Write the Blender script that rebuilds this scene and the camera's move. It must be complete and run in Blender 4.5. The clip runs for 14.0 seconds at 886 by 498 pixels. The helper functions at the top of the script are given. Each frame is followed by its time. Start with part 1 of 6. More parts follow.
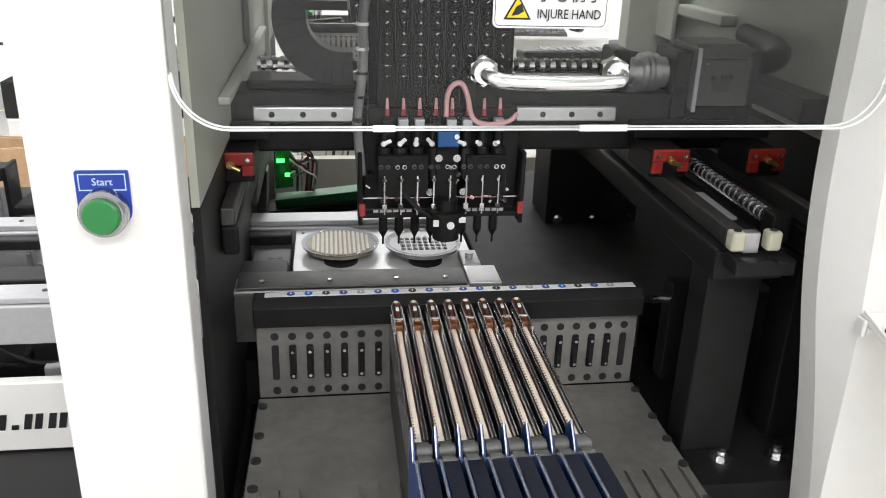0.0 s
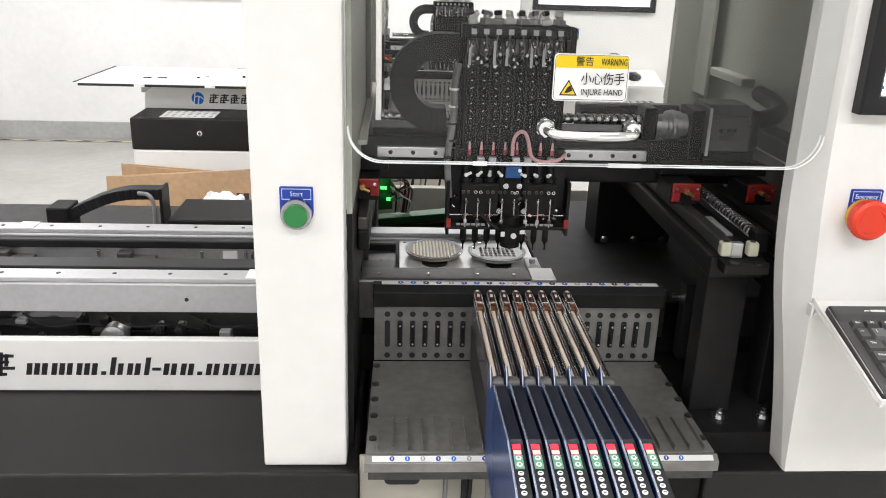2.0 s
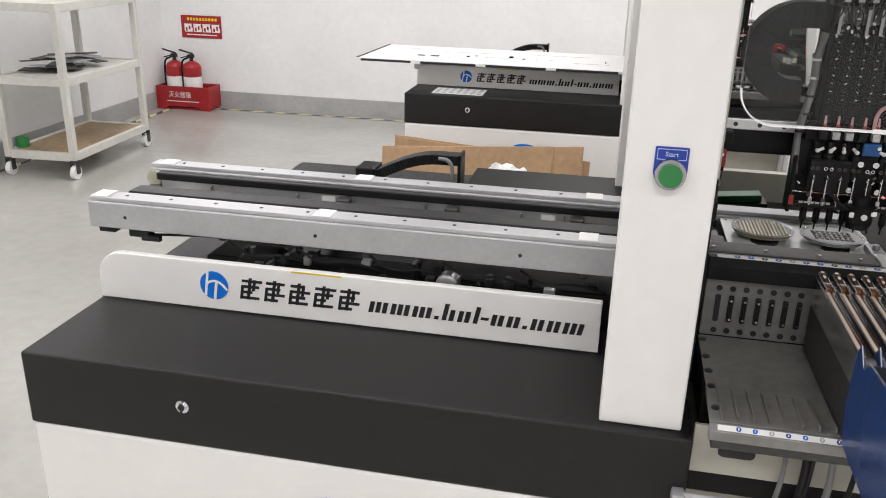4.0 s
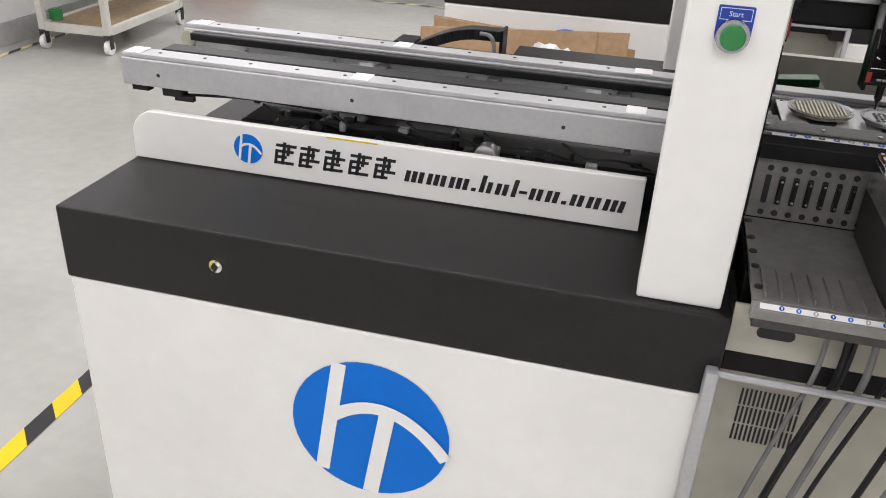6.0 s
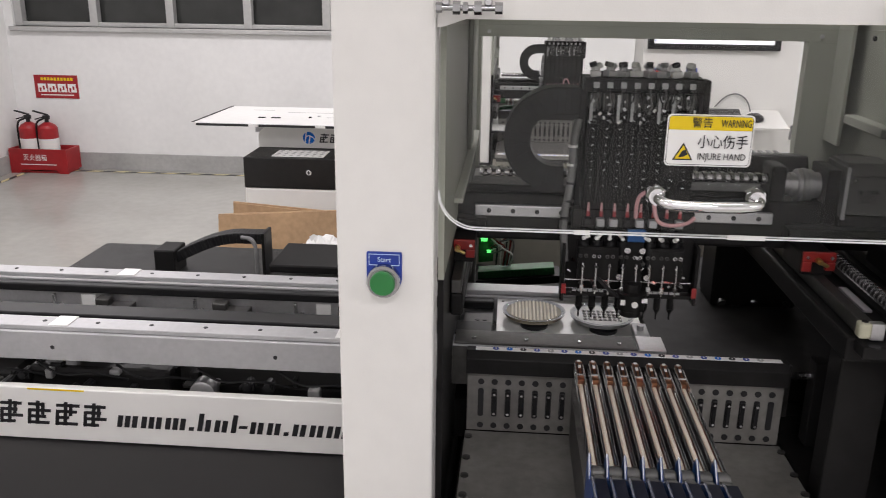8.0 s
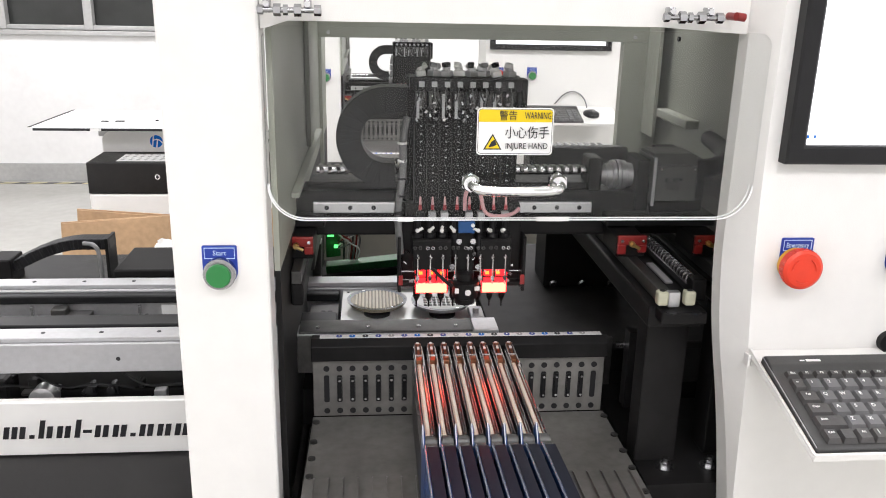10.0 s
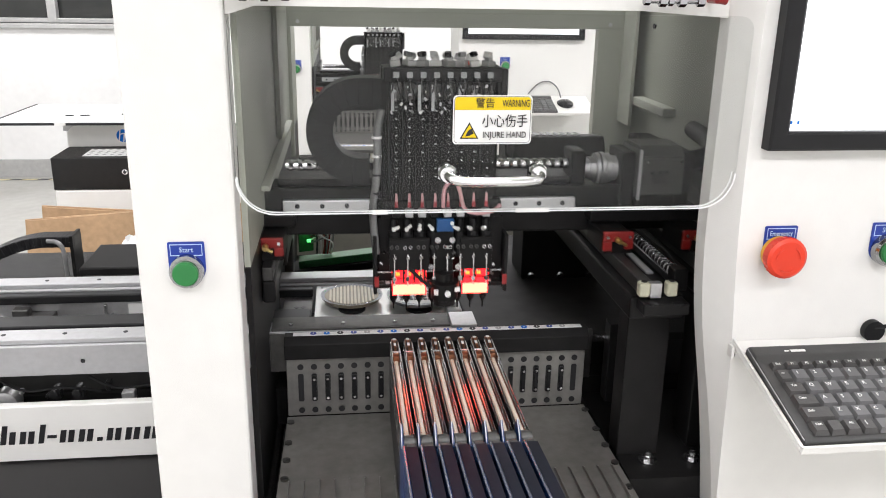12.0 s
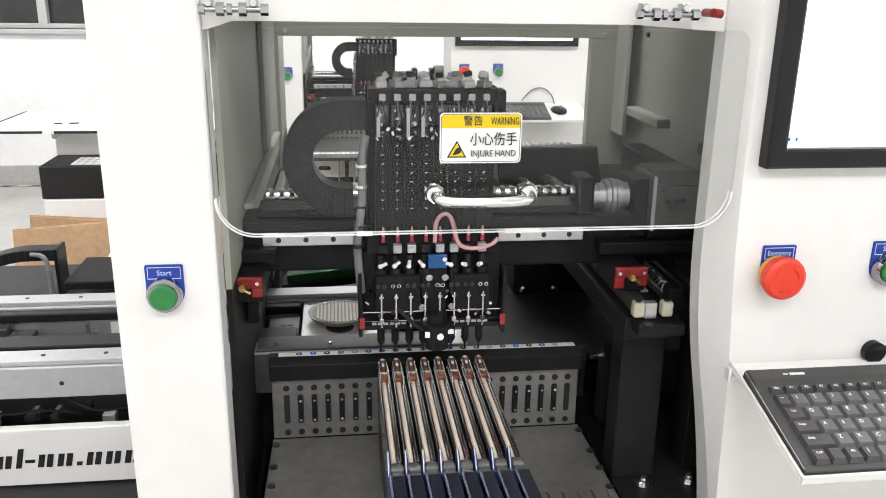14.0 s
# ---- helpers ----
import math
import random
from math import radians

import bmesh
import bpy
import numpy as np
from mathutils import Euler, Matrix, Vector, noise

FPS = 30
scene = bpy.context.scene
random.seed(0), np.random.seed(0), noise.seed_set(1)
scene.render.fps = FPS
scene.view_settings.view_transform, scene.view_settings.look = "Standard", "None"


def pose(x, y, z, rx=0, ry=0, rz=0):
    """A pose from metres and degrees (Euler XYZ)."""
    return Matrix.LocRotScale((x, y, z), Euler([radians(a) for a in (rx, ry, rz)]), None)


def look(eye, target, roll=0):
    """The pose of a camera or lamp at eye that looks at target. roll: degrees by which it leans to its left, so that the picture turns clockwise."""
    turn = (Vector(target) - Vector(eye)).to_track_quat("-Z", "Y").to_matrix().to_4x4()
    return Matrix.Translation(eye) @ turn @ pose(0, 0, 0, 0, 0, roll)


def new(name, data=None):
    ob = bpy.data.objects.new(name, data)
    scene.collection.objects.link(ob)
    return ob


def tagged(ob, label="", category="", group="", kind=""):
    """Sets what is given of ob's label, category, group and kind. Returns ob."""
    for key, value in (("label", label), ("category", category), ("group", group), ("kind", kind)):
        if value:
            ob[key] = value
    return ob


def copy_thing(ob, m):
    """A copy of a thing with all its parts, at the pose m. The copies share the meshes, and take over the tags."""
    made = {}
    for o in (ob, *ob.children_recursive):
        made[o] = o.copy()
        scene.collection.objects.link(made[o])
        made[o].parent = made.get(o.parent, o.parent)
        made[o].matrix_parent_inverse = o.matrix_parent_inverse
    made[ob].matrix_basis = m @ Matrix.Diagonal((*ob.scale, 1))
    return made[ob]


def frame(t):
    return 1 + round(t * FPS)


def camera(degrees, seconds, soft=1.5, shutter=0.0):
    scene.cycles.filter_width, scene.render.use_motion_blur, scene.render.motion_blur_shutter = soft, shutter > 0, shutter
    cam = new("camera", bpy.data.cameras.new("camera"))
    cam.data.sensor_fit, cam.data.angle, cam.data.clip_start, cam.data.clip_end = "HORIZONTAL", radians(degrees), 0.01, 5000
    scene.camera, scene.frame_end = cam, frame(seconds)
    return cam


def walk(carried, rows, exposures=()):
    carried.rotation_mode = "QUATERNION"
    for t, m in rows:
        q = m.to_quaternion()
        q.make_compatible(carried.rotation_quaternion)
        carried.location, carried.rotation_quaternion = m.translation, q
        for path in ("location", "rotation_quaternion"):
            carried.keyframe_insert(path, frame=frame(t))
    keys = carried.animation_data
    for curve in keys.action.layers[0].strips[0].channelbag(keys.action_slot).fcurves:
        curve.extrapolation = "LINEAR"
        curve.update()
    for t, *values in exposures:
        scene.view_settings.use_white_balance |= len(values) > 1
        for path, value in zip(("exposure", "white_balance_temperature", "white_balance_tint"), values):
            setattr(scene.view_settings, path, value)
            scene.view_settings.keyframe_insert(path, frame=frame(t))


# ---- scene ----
cam = camera(56.2, 14.0, soft=0.95, shutter=0.15)
PATH = [
    (0, (0.093, -0.504, 1.207), (0.357, 1.331, 0.457), 1.8),
    (0.5, (0.114, -0.604, 1.231), (0.258, 1.25, 0.495), 2.3),
    (1, (0.092, -0.675, 1.251), (0.186, 1.19, 0.535), 1.7),
    (1.5, (0.063, -0.745, 1.26), (0.172, 1.133, 0.582), 1.6),
    (2, (0.049, -0.758, 1.268), (0.164, 1.122, 0.595), 1.8),
    (2.5, (0.014, -0.782, 1.266), (0.034, 1.103, 0.598), 2.0),
    (3, (-0.026, -0.792, 1.263), (-0.15, 1.086, 0.587), 2.0),
    (3.5, (-0.068, -0.793, 1.258), (-0.347, 1.066, 0.575), 1.2),
    (4, (-0.102, -0.797, 1.239), (-0.474, 1.037, 0.533), 1.4),
    (4.2, (-0.107, -0.8, 1.229), (-0.495, 1.023, 0.503), 1.8),
    (6.3, (-0.111, -0.783, 1.197), (-0.522, 0.934, 0.257), 2.9),
    (6.5, (-0.107, -0.768, 1.226), (-0.511, 0.992, 0.366), 2.2),
    (7, (-0.052, -0.714, 1.264), (-0.43, 1.12, 0.56), 1.4),
    (7.5, (0.017, -0.684, 1.277), (-0.275, 1.192, 0.649), 1.4),
    (8, (0.062, -0.692, 1.282), (-0.087, 1.209, 0.677), 0.7),
    (8.5, (0.081, -0.711, 1.282), (0.044, 1.194, 0.675), 1.0),
    (9, (0.089, -0.737, 1.284), (0.124, 1.17, 0.682), 1.5),
    (9.2, (0.095, -0.745, 1.285), (0.163, 1.161, 0.685), 1.4),
    (11.3, (0.092, -0.721, 1.281), (0.325, 1.174, 0.686), 1.3),
    (11.5, (0.091, -0.72, 1.28), (0.324, 1.174, 0.684), 1.2),
    (12, (0.095, -0.714, 1.278), (0.327, 1.175, 0.664), 1.0),
    (12.5, (0.102, -0.704, 1.28), (0.335, 1.18, 0.651), 1.0),
    (13, (0.103, -0.7, 1.278), (0.342, 1.187, 0.659), 1.0),
    (13.5, (0.103, -0.691, 1.284), (0.345, 1.195, 0.662), 1.0),
    (14, (0.105, -0.687, 1.286), (0.348, 1.203, 0.679), 0.9),
]
walk(cam, [(t, look(eye, target, roll)) for t, eye, target, roll in PATH],
     exposures=[(0, 0.27, 6450, 12), (0.6, 0.17, 6500, 12), (1.5, 0.12, 6500, 12), (2.0, 0.04, 6550, 13), (2.5, -0.57, 6600, 14), (3.0, -0.67, 6650, 15.5), (3.5, -0.41, 6600, 15), (4.0, -0.35, 6600, 15), (6.5, -0.31, 6550, 15), (7.0, -0.47, 6600, 16), (7.5, -0.70, 6650, 18), (8.0, -0.57, 6650, 18), (8.5, -0.07, 6600, 15), (9.0, 0.13, 6550, 15), (11.5, 0.1, 6500, 14), (14.0, 0.11, 6500, 13)])


# ---- world and light ----
world = bpy.data.worlds.new("world")
scene.world = world
world.use_nodes = True
world.node_tree.nodes["Background"].inputs[0].default_value = (0.8, 0.88, 1.0, 1)
world.node_tree.nodes["Background"].inputs[1].default_value = 0.15

ROOM = dict(x0=-3.42, x1=3.6, y0=-3.2, y1=4.95, top=2.75)


def ceiling_lamp(x, y, power=36):
    data = bpy.data.lights.new("ceiling_lamp", "AREA")
    data.shape, data.size, data.size_y, data.energy = "RECTANGLE", 1.2, 0.6, power
    data.color = (0.985, 0.99, 1.0)
    ob = new("ceiling_lamp", data)
    ob.matrix_world = pose(x, y, ROOM["top"] - 0.03)
    return tagged(ob, "recessed white fluorescent ceiling panel", "lamp", "ceiling panels")


for lx in (-2.2, 0.2, 2.4):
    for ly in (-1.9, 0.35, 3.2):
        ceiling_lamp(lx, ly, 46 if ly > 3 else 36)


# ---- materials ----
def mat(name, color, rough=0.5, metal=0.0, vary=0.06, scale=40.0, bump=0.0, bscale=300.0, stain=0.05, spec=0.5, glow=0.0, rvary=0.08):
    m = bpy.data.materials.new(name)
    m.use_nodes = True
    n, l = m.node_tree.nodes, m.node_tree.links
    b = n["Principled BSDF"]
    tex = n.new("ShaderNodeTexCoord")
    fine, broad = n.new("ShaderNodeTexNoise"), n.new("ShaderNodeTexNoise")
    fine.inputs["Scale"].default_value, broad.inputs["Scale"].default_value = scale, scale / 12
    fine.inputs["Detail"].default_value = 6
    for t in (fine, broad):
        l.new(tex.outputs["Object"], t.inputs["Vector"])
    prev = None
    for t, amount in ((fine, vary), (broad, stain)):
        ramp = n.new("ShaderNodeMapRange")
        ramp.inputs["From Min"].default_value, ramp.inputs["From Max"].default_value = 0.3, 0.7
        ramp.inputs["To Min"].default_value, ramp.inputs["To Max"].default_value = 1 - amount * 1.6, 1 + amount * 0.7
        l.new(t.outputs["Fac"], ramp.inputs["Value"])
        if prev is None:
            prev = ramp.outputs["Result"]
        else:
            mul = n.new("ShaderNodeMath")
            mul.operation = "MULTIPLY"
            l.new(prev, mul.inputs[0])
            l.new(ramp.outputs["Result"], mul.inputs[1])
            prev = mul.outputs[0]
    tint = n.new("ShaderNodeVectorMath")
    tint.operation = "SCALE"
    tint.inputs[0].default_value = color
    l.new(prev, tint.inputs["Scale"])
    l.new(tint.outputs["Vector"], b.inputs["Base Color"])
    rr = n.new("ShaderNodeMapRange")
    rr.inputs["To Min"].default_value, rr.inputs["To Max"].default_value = max(0.02, rough - rvary), min(1, rough + rvary)
    l.new(broad.outputs["Fac"], rr.inputs["Value"])
    l.new(rr.outputs["Result"], b.inputs["Roughness"])
    b.inputs["Metallic"].default_value = metal
    b.inputs["Specular IOR Level"].default_value = spec
    if bump:
        grain, bp = n.new("ShaderNodeTexNoise"), n.new("ShaderNodeBump")
        grain.inputs["Scale"].default_value = bscale
        l.new(tex.outputs["Object"], grain.inputs["Vector"])
        bp.inputs["Strength"].default_value, bp.inputs["Distance"].default_value = bump, 0.001
        l.new(grain.outputs["Fac"], bp.inputs["Height"])
        l.new(bp.outputs["Normal"], b.inputs["Normal"])
    if glow:
        b.inputs["Emission Color"].default_value, b.inputs["Emission Strength"].default_value = (*color, 1), glow
    return m


def glass_mat(name, tint, gloss=0.06, rough=0.02):
    m = bpy.data.materials.new(name)
    m.use_nodes = True
    n, l = m.node_tree.nodes, m.node_tree.links
    n.remove(n["Principled BSDF"])
    clear, shine, mix, fres = (n.new("ShaderNode" + k) for k in ("BsdfTransparent", "BsdfGlossy", "MixShader", "LayerWeight"))
    clear.inputs["Color"].default_value = (*tint, 1)
    shine.inputs["Roughness"].default_value = rough
    fres.inputs["Blend"].default_value = 0.5
    steep, lift = n.new("ShaderNodeMath"), n.new("ShaderNodeMath")
    steep.operation, lift.operation = "POWER", "MULTIPLY_ADD"
    steep.inputs[1].default_value = 5.0
    f0 = (gloss * 8 / (2 + gloss * 8)) ** 2
    lift.inputs[1].default_value, lift.inputs[2].default_value = 1 - f0, f0
    l.new(fres.outputs["Facing"], steep.inputs[0])
    l.new(steep.outputs[0], lift.inputs[0])
    l.new(lift.outputs[0], mix.inputs[0])
    l.new(clear.outputs[0], mix.inputs[1])
    l.new(shine.outputs[0], mix.inputs[2])
    l.new(mix.outputs[0], n["Material Output"].inputs["Surface"])
    return m


WHITE = mat("white_powder_coat", (0.80, 0.79, 0.76), 0.42, bump=0.15, bscale=900, vary=0.015, stain=0.025)
BLACKCAP = mat("black_textured_coat", (0.0135, 0.0128, 0.0128), 0.42, spec=0.34, bump=0.4, bscale=1400, vary=0.25, scale=600, stain=0.15)
BLACK = mat("black_anodised", (0.0150, 0.0145, 0.0145), 0.40, spec=0.13, vary=0.15, stain=0.2)
BLACKPL = mat("black_plastic", (0.013, 0.013, 0.014), 0.42, spec=0.26, vary=0.1)
DARKSTEEL = mat("dark_steel", (0.10, 0.098, 0.095), 0.42, 0.75, vary=0.12, scale=120, stain=0.15, bump=0.08)
TRAYGREY = mat("grey_painted_steel", (0.25, 0.242, 0.228), 0.36, 0.30, vary=0.1, scale=90, stain=0.18, bump=0.1)
ALU = mat("aluminium", (0.60, 0.60, 0.61), 0.36, 0.85, vary=0.05, scale=200, stain=0.08, bump=0.1, bscale=700)
ALUPAINT = mat("silver_anodised", (0.48, 0.48, 0.49), 0.42, 0.40, vary=0.04, scale=160, stain=0.06)
STEEL = mat("polished_steel", (0.66, 0.66, 0.67), 0.22, 1.0, vary=0.05, stain=0.08)
CHROME = mat("chrome", (0.85, 0.85, 0.86), 0.06, 1.0, vary=0.01, stain=0.02, rvary=0.03)
BEZEL = mat("dark_chrome", (0.40, 0.40, 0.41), 0.16, 1.0, vary=0.05, stain=0.08)
BRASS = mat("brass_fitting", (0.55, 0.40, 0.16), 0.3, 1.0, vary=0.1)
TAPEPALE = mat("worn_yellow_tape", (0.66, 0.58, 0.30), 0.5, vary=0.12, scale=60, stain=0.2)
GREYGREEN = mat("grey_green_panel", (0.37, 0.385, 0.325), 0.45, vary=0.04, stain=0.08, bump=0.1)
BEIGE = mat("beige_steel", (0.46, 0.44, 0.37), 0.5, vary=0.05, stain=0.1)
BLUE = mat("blue_print", (0.0, 0.155, 0.63), 0.5, spec=0.2, vary=0.02, stain=0.02)
PLATEBLUE = mat("blue_nameplate", (0.008, 0.04, 0.32), 0.35, vary=0.05)
INK = mat("black_ink", (0.012, 0.012, 0.014), 0.5, vary=0.02, stain=0.02)
PALE = mat("white_print", (0.82, 0.82, 0.80), 0.5, vary=0.02, stain=0.02)
LETTER = mat("pale_blue_print", (0.55, 0.68, 0.85), 0.5, vary=0.02, stain=0.02)
GREEN = mat("green_push_button", (0.02, 0.20, 0.05), 0.3, vary=0.05)
REDCAP = mat("red_mushroom", (0.75, 0.045, 0.015), 0.38, vary=0.05)
YELLOWRING = mat("yellow_plastic", (0.75, 0.40, 0.03), 0.4, vary=0.05)
YELLOW = mat("yellow_label", (0.80, 0.58, 0.0), 0.4, vary=0.03)
REDPART = mat("red_carriage", (0.24, 0.010, 0.008), 0.4, vary=0.1)
REDFIT = mat("red_fitting", (0.34, 0.04, 0.05), 0.4, vary=0.1)
PINK = mat("pink_hose", (0.58, 0.32, 0.33), 0.3, vary=0.05)
BOARDWHITE = mat("white_panel_board", (0.80, 0.80, 0.78), 0.35, 0.2, vary=0.05, stain=0.12)
CREAM = mat("cream_diffuser", (0.80, 0.72, 0.55), 0.4, vary=0.06, scale=200)
LENS = glass_mat("clear_lens", (0.86, 0.88, 0.9), 0.07, 0.08)
KEYCASE = mat("dark_grey_plastic", (0.055, 0.055, 0.054), 0.32, spec=0.4, vary=0.1, bump=0.1)
KEYGREY = mat("worn_grey_keycap", (0.125, 0.125, 0.127), 0.42, spec=0.4, vary=0.12)
MOTORGREY = mat("cast_motor_grey", (0.13, 0.13, 0.125), 0.45, 0.4, vary=0.1, scale=150, stain=0.12, bump=0.15)
CREAMDARK = mat("cream_gap_shade", (0.42, 0.36, 0.25), 0.45, vary=0.06)
TABLEBLACK = mat("matt_black_table", (0.040, 0.039, 0.0385), 0.5, spec=0.08, vary=0.15, stain=0.2)
CREAMPL = mat("cream_nylon", (0.45, 0.44, 0.33), 0.4, vary=0.05)
GOLD = mat("cream_carrier_tape", (0.88, 0.81, 0.68), 0.36, 0.05, vary=0.04, scale=350)
COPPER = mat("copper_tip", (0.34, 0.15, 0.08), 0.32, 0.8, vary=0.3, scale=300)
NAVY = mat("navy_feeder_side", (0.006, 0.040, 0.165), 0.28, 0.1, vary=0.15)
NAVYEDGE = mat("pale_blue_edge", (0.62, 0.64, 0.74), 0.25, 0.8, vary=0.1)
FEEDERTOP = mat("blue_black_cover", (0.010, 0.012, 0.021), 0.38, spec=0.22, vary=0.12, stain=0.1)
SIDERED = mat("dim_red_lamp", (0.30, 0.02, 0.02), 0.35, glow=0.06)
REDLED = mat("red_led", (0.95, 0.02, 0.04), 0.4, glow=1.2)
PINKLED = mat("pink_led", (1.0, 0.42, 0.40), 0.4, glow=0.7)
STROBE = mat("red_strobe", (1.0, 0.012, 0.018), 0.4, glow=2.2)
TAGBLUE = mat("dark_blue_tag", (0.006, 0.075, 0.24), 0.4, vary=0.06)
STROBEHOT = mat("hot_strobe_strip", (1.0, 0.13, 0.075), 0.4, glow=6.5)
AMBERLED = mat("amber_diode", (1.0, 0.34, 0.04), 0.4, glow=1.4)
GREENLED = mat("green_led", (0.1, 1.0, 0.2), 0.4, glow=2.0)
MINT = mat("green_keypad", (0.14, 0.36, 0.22), 0.45, vary=0.1)
PCBGREEN = mat("green_circuit_board", (0.01, 0.13, 0.03), 0.4, vary=0.3, scale=300)
SCREEN = mat("lit_white_screen", (0.97, 0.98, 1.0), 0.3, glow=0.9)
CARD = mat("brown_cardboard", (0.42, 0.27, 0.15), 0.75, vary=0.1, scale=60, stain=0.1, bump=0.2)
FIRERED = mat("red_fire_paint", (0.36, 0.014, 0.018), 0.38, vary=0.08)
FLOORMAT = mat("grey_epoxy_floor", (0.41, 0.405, 0.375), 0.2, vary=0.04, scale=18, stain=0.07, rvary=0.1)
WALLMAT = mat("white_wall_paint", (0.80, 0.80, 0.79), 0.7, vary=0.02, scale=25, stain=0.03, bump=0.1)
SKIRT = mat("grey_skirting", (0.40, 0.40, 0.39), 0.5, vary=0.06, stain=0.12)
DARKPANE = mat("dark_window_pane", (0.03, 0.032, 0.03), 0.15, vary=0.2, scale=5)
FRAMEGREY = mat("grey_window_frame", (0.50, 0.50, 0.49), 0.45, 0.3, vary=0.05)
PLY = mat("brown_plywood", (0.36, 0.25, 0.14), 0.55, vary=0.2, scale=30, stain=0.2)
CREAMSTEEL = mat("cream_painted_steel", (0.62, 0.61, 0.56), 0.45, vary=0.05)
DOORGLASS = glass_mat("clear_acrylic", (0.955, 0.96, 0.955), 0.040, 0.02)
RIMWHITE = mat("edge_light_white", (0.86, 0.87, 0.87), 0.5, vary=0.02)
KEYBLACK = mat("black_keycap", (0.06, 0.058, 0.057), 0.36, vary=0.08, bump=0.2)
CABLE = mat("grey_cable", (0.19, 0.19, 0.19), 0.5, vary=0.2)


# ---- shapes ----
def bx(x0, x1, y0, y1, z0, z1, b=0.0, seg=2):
    bm = bmesh.new()
    bmesh.ops.create_cube(bm, size=1)
    bmesh.ops.scale(bm, vec=(x1 - x0, y1 - y0, z1 - z0), verts=bm.verts)
    bmesh.ops.translate(bm, vec=((x0 + x1) / 2, (y0 + y1) / 2, (z0 + z1) / 2), verts=bm.verts)
    if b:
        bmesh.ops.bevel(bm, geom=bm.edges[:], offset=b, segments=seg, profile=0.5, affect="EDGES")
    return bm


def cyl(p0, p1, r, r2=None, seg=18):
    p0, p1 = Vector(p0), Vector(p1)
    bm = bmesh.new()
    d = p1 - p0
    m = Matrix.Translation((p0 + p1) / 2) @ d.to_track_quat("Z", "Y").to_matrix().to_4x4()
    bmesh.ops.create_cone(bm, cap_ends=True, segments=seg, radius1=r, radius2=r if r2 is None else r2, depth=d.length, matrix=m)
    return bm


def ball(c, r, squash=1.0, seg=14):
    bm = bmesh.new()
    bmesh.ops.create_uvsphere(bm, u_segments=seg, v_segments=seg // 2 + 2, radius=r, matrix=Matrix.Translation(c) @ Matrix.Diagonal((1, 1, squash, 1)))
    return bm


def tube(points, r, seg=8, smooth=3):
    pts = [Vector(p) for p in points]
    for _ in range(smooth if len(pts) > 2 else 0):
        fresh = [pts[0]]
        for a, c in zip(pts, pts[1:]):
            fresh += [a.lerp(c, 0.25), a.lerp(c, 0.75)]
        pts = fresh + [pts[-1]]
    bm = bmesh.new()
    rings, ref = [], Vector((0.31, 0.47, 0.83))
    for i, p in enumerate(pts):
        d = (pts[min(i + 1, len(pts) - 1)] - pts[max(i - 1, 0)]).normalized()
        u = d.cross(ref).normalized()
        v = d.cross(u)
        rings.append([bm.verts.new(p + r * (math.cos(a) * u + math.sin(a) * v)) for a in (2 * math.pi * k / seg for k in range(seg))])
    for a, c in zip(rings, rings[1:]):
        for k in range(seg):
            bm.faces.new((a[k], a[(k + 1) % seg], c[(k + 1) % seg], c[k]))
    bm.faces.new(rings[0][::-1])
    bm.faces.new(rings[-1])
    return bm


def prism(poly, axis, a, c, b=0.0):
    """A flat outline drawn out from a to c along an axis; the outline is in the other two axes in their order."""
    bm = bmesh.new()
    put = {"x": lambda u, v, w: (w, u, v), "y": lambda u, v, w: (u, w, v), "z": lambda u, v, w: (u, v, w)}[axis]
    low = [bm.verts.new(put(u, v, a)) for u, v in poly]
    high = [bm.verts.new(put(u, v, c)) for u, v in poly]
    n = len(poly)
    bm.faces.new(low)
    bm.faces.new(high[::-1])
    for i in range(n):
        bm.faces.new((low[i], high[i], high[(i + 1) % n], low[(i + 1) % n]))
    bmesh.ops.recalc_face_normals(bm, faces=bm.faces)
    if b:
        bmesh.ops.bevel(bm, geom=bm.edges[:], offset=b, segments=2, profile=0.5, affect="EDGES")
    return bm


def join(*bms):
    out = bms[0]
    for bm in bms[1:]:
        me = bpy.data.meshes.new("tmp")
        bm.to_mesh(me)
        out.from_mesh(me)
        bpy.data.meshes.remove(me)
        bm.free()
    return out


def turned(bm, m):
    bmesh.ops.transform(bm, matrix=m, verts=bm.verts)
    return bm


def rounded(x0, x1, z0, z1, radii, steps=8):
    """Outline with round corners: radii at lower left, lower right, upper right, upper left."""
    out = []
    for (cx, cz, sx, sz, a0), r in zip(((x0, z0, 1, 1, 180), (x1, z0, -1, 1, 270), (x1, z1, -1, -1, 0), (x0, z1, 1, -1, 90)), radii):
        for k in range(steps + 1):
            a = radians(a0 + 90 * k / steps)
            out.append((cx + sx * r + r * math.cos(a), cz + sz * r + r * math.sin(a)))
    return out


def link(name, me, material, parent=None, label=""):
    ob = new(name, me)
    if material is not None and not me.materials:
        me.materials.append(material)
    if parent is not None:
        ob.parent = parent
    return tagged(ob, label)


def part(name, bm, material, parent=None, label="", smooth=False):
    me = bpy.data.meshes.new(name)
    bm.normal_update()
    bm.to_mesh(me)
    bm.free()
    if smooth:
        me.shade_smooth()
        me.set_sharp_from_angle(angle=radians(38))
    return link(name, me, material, parent, label)


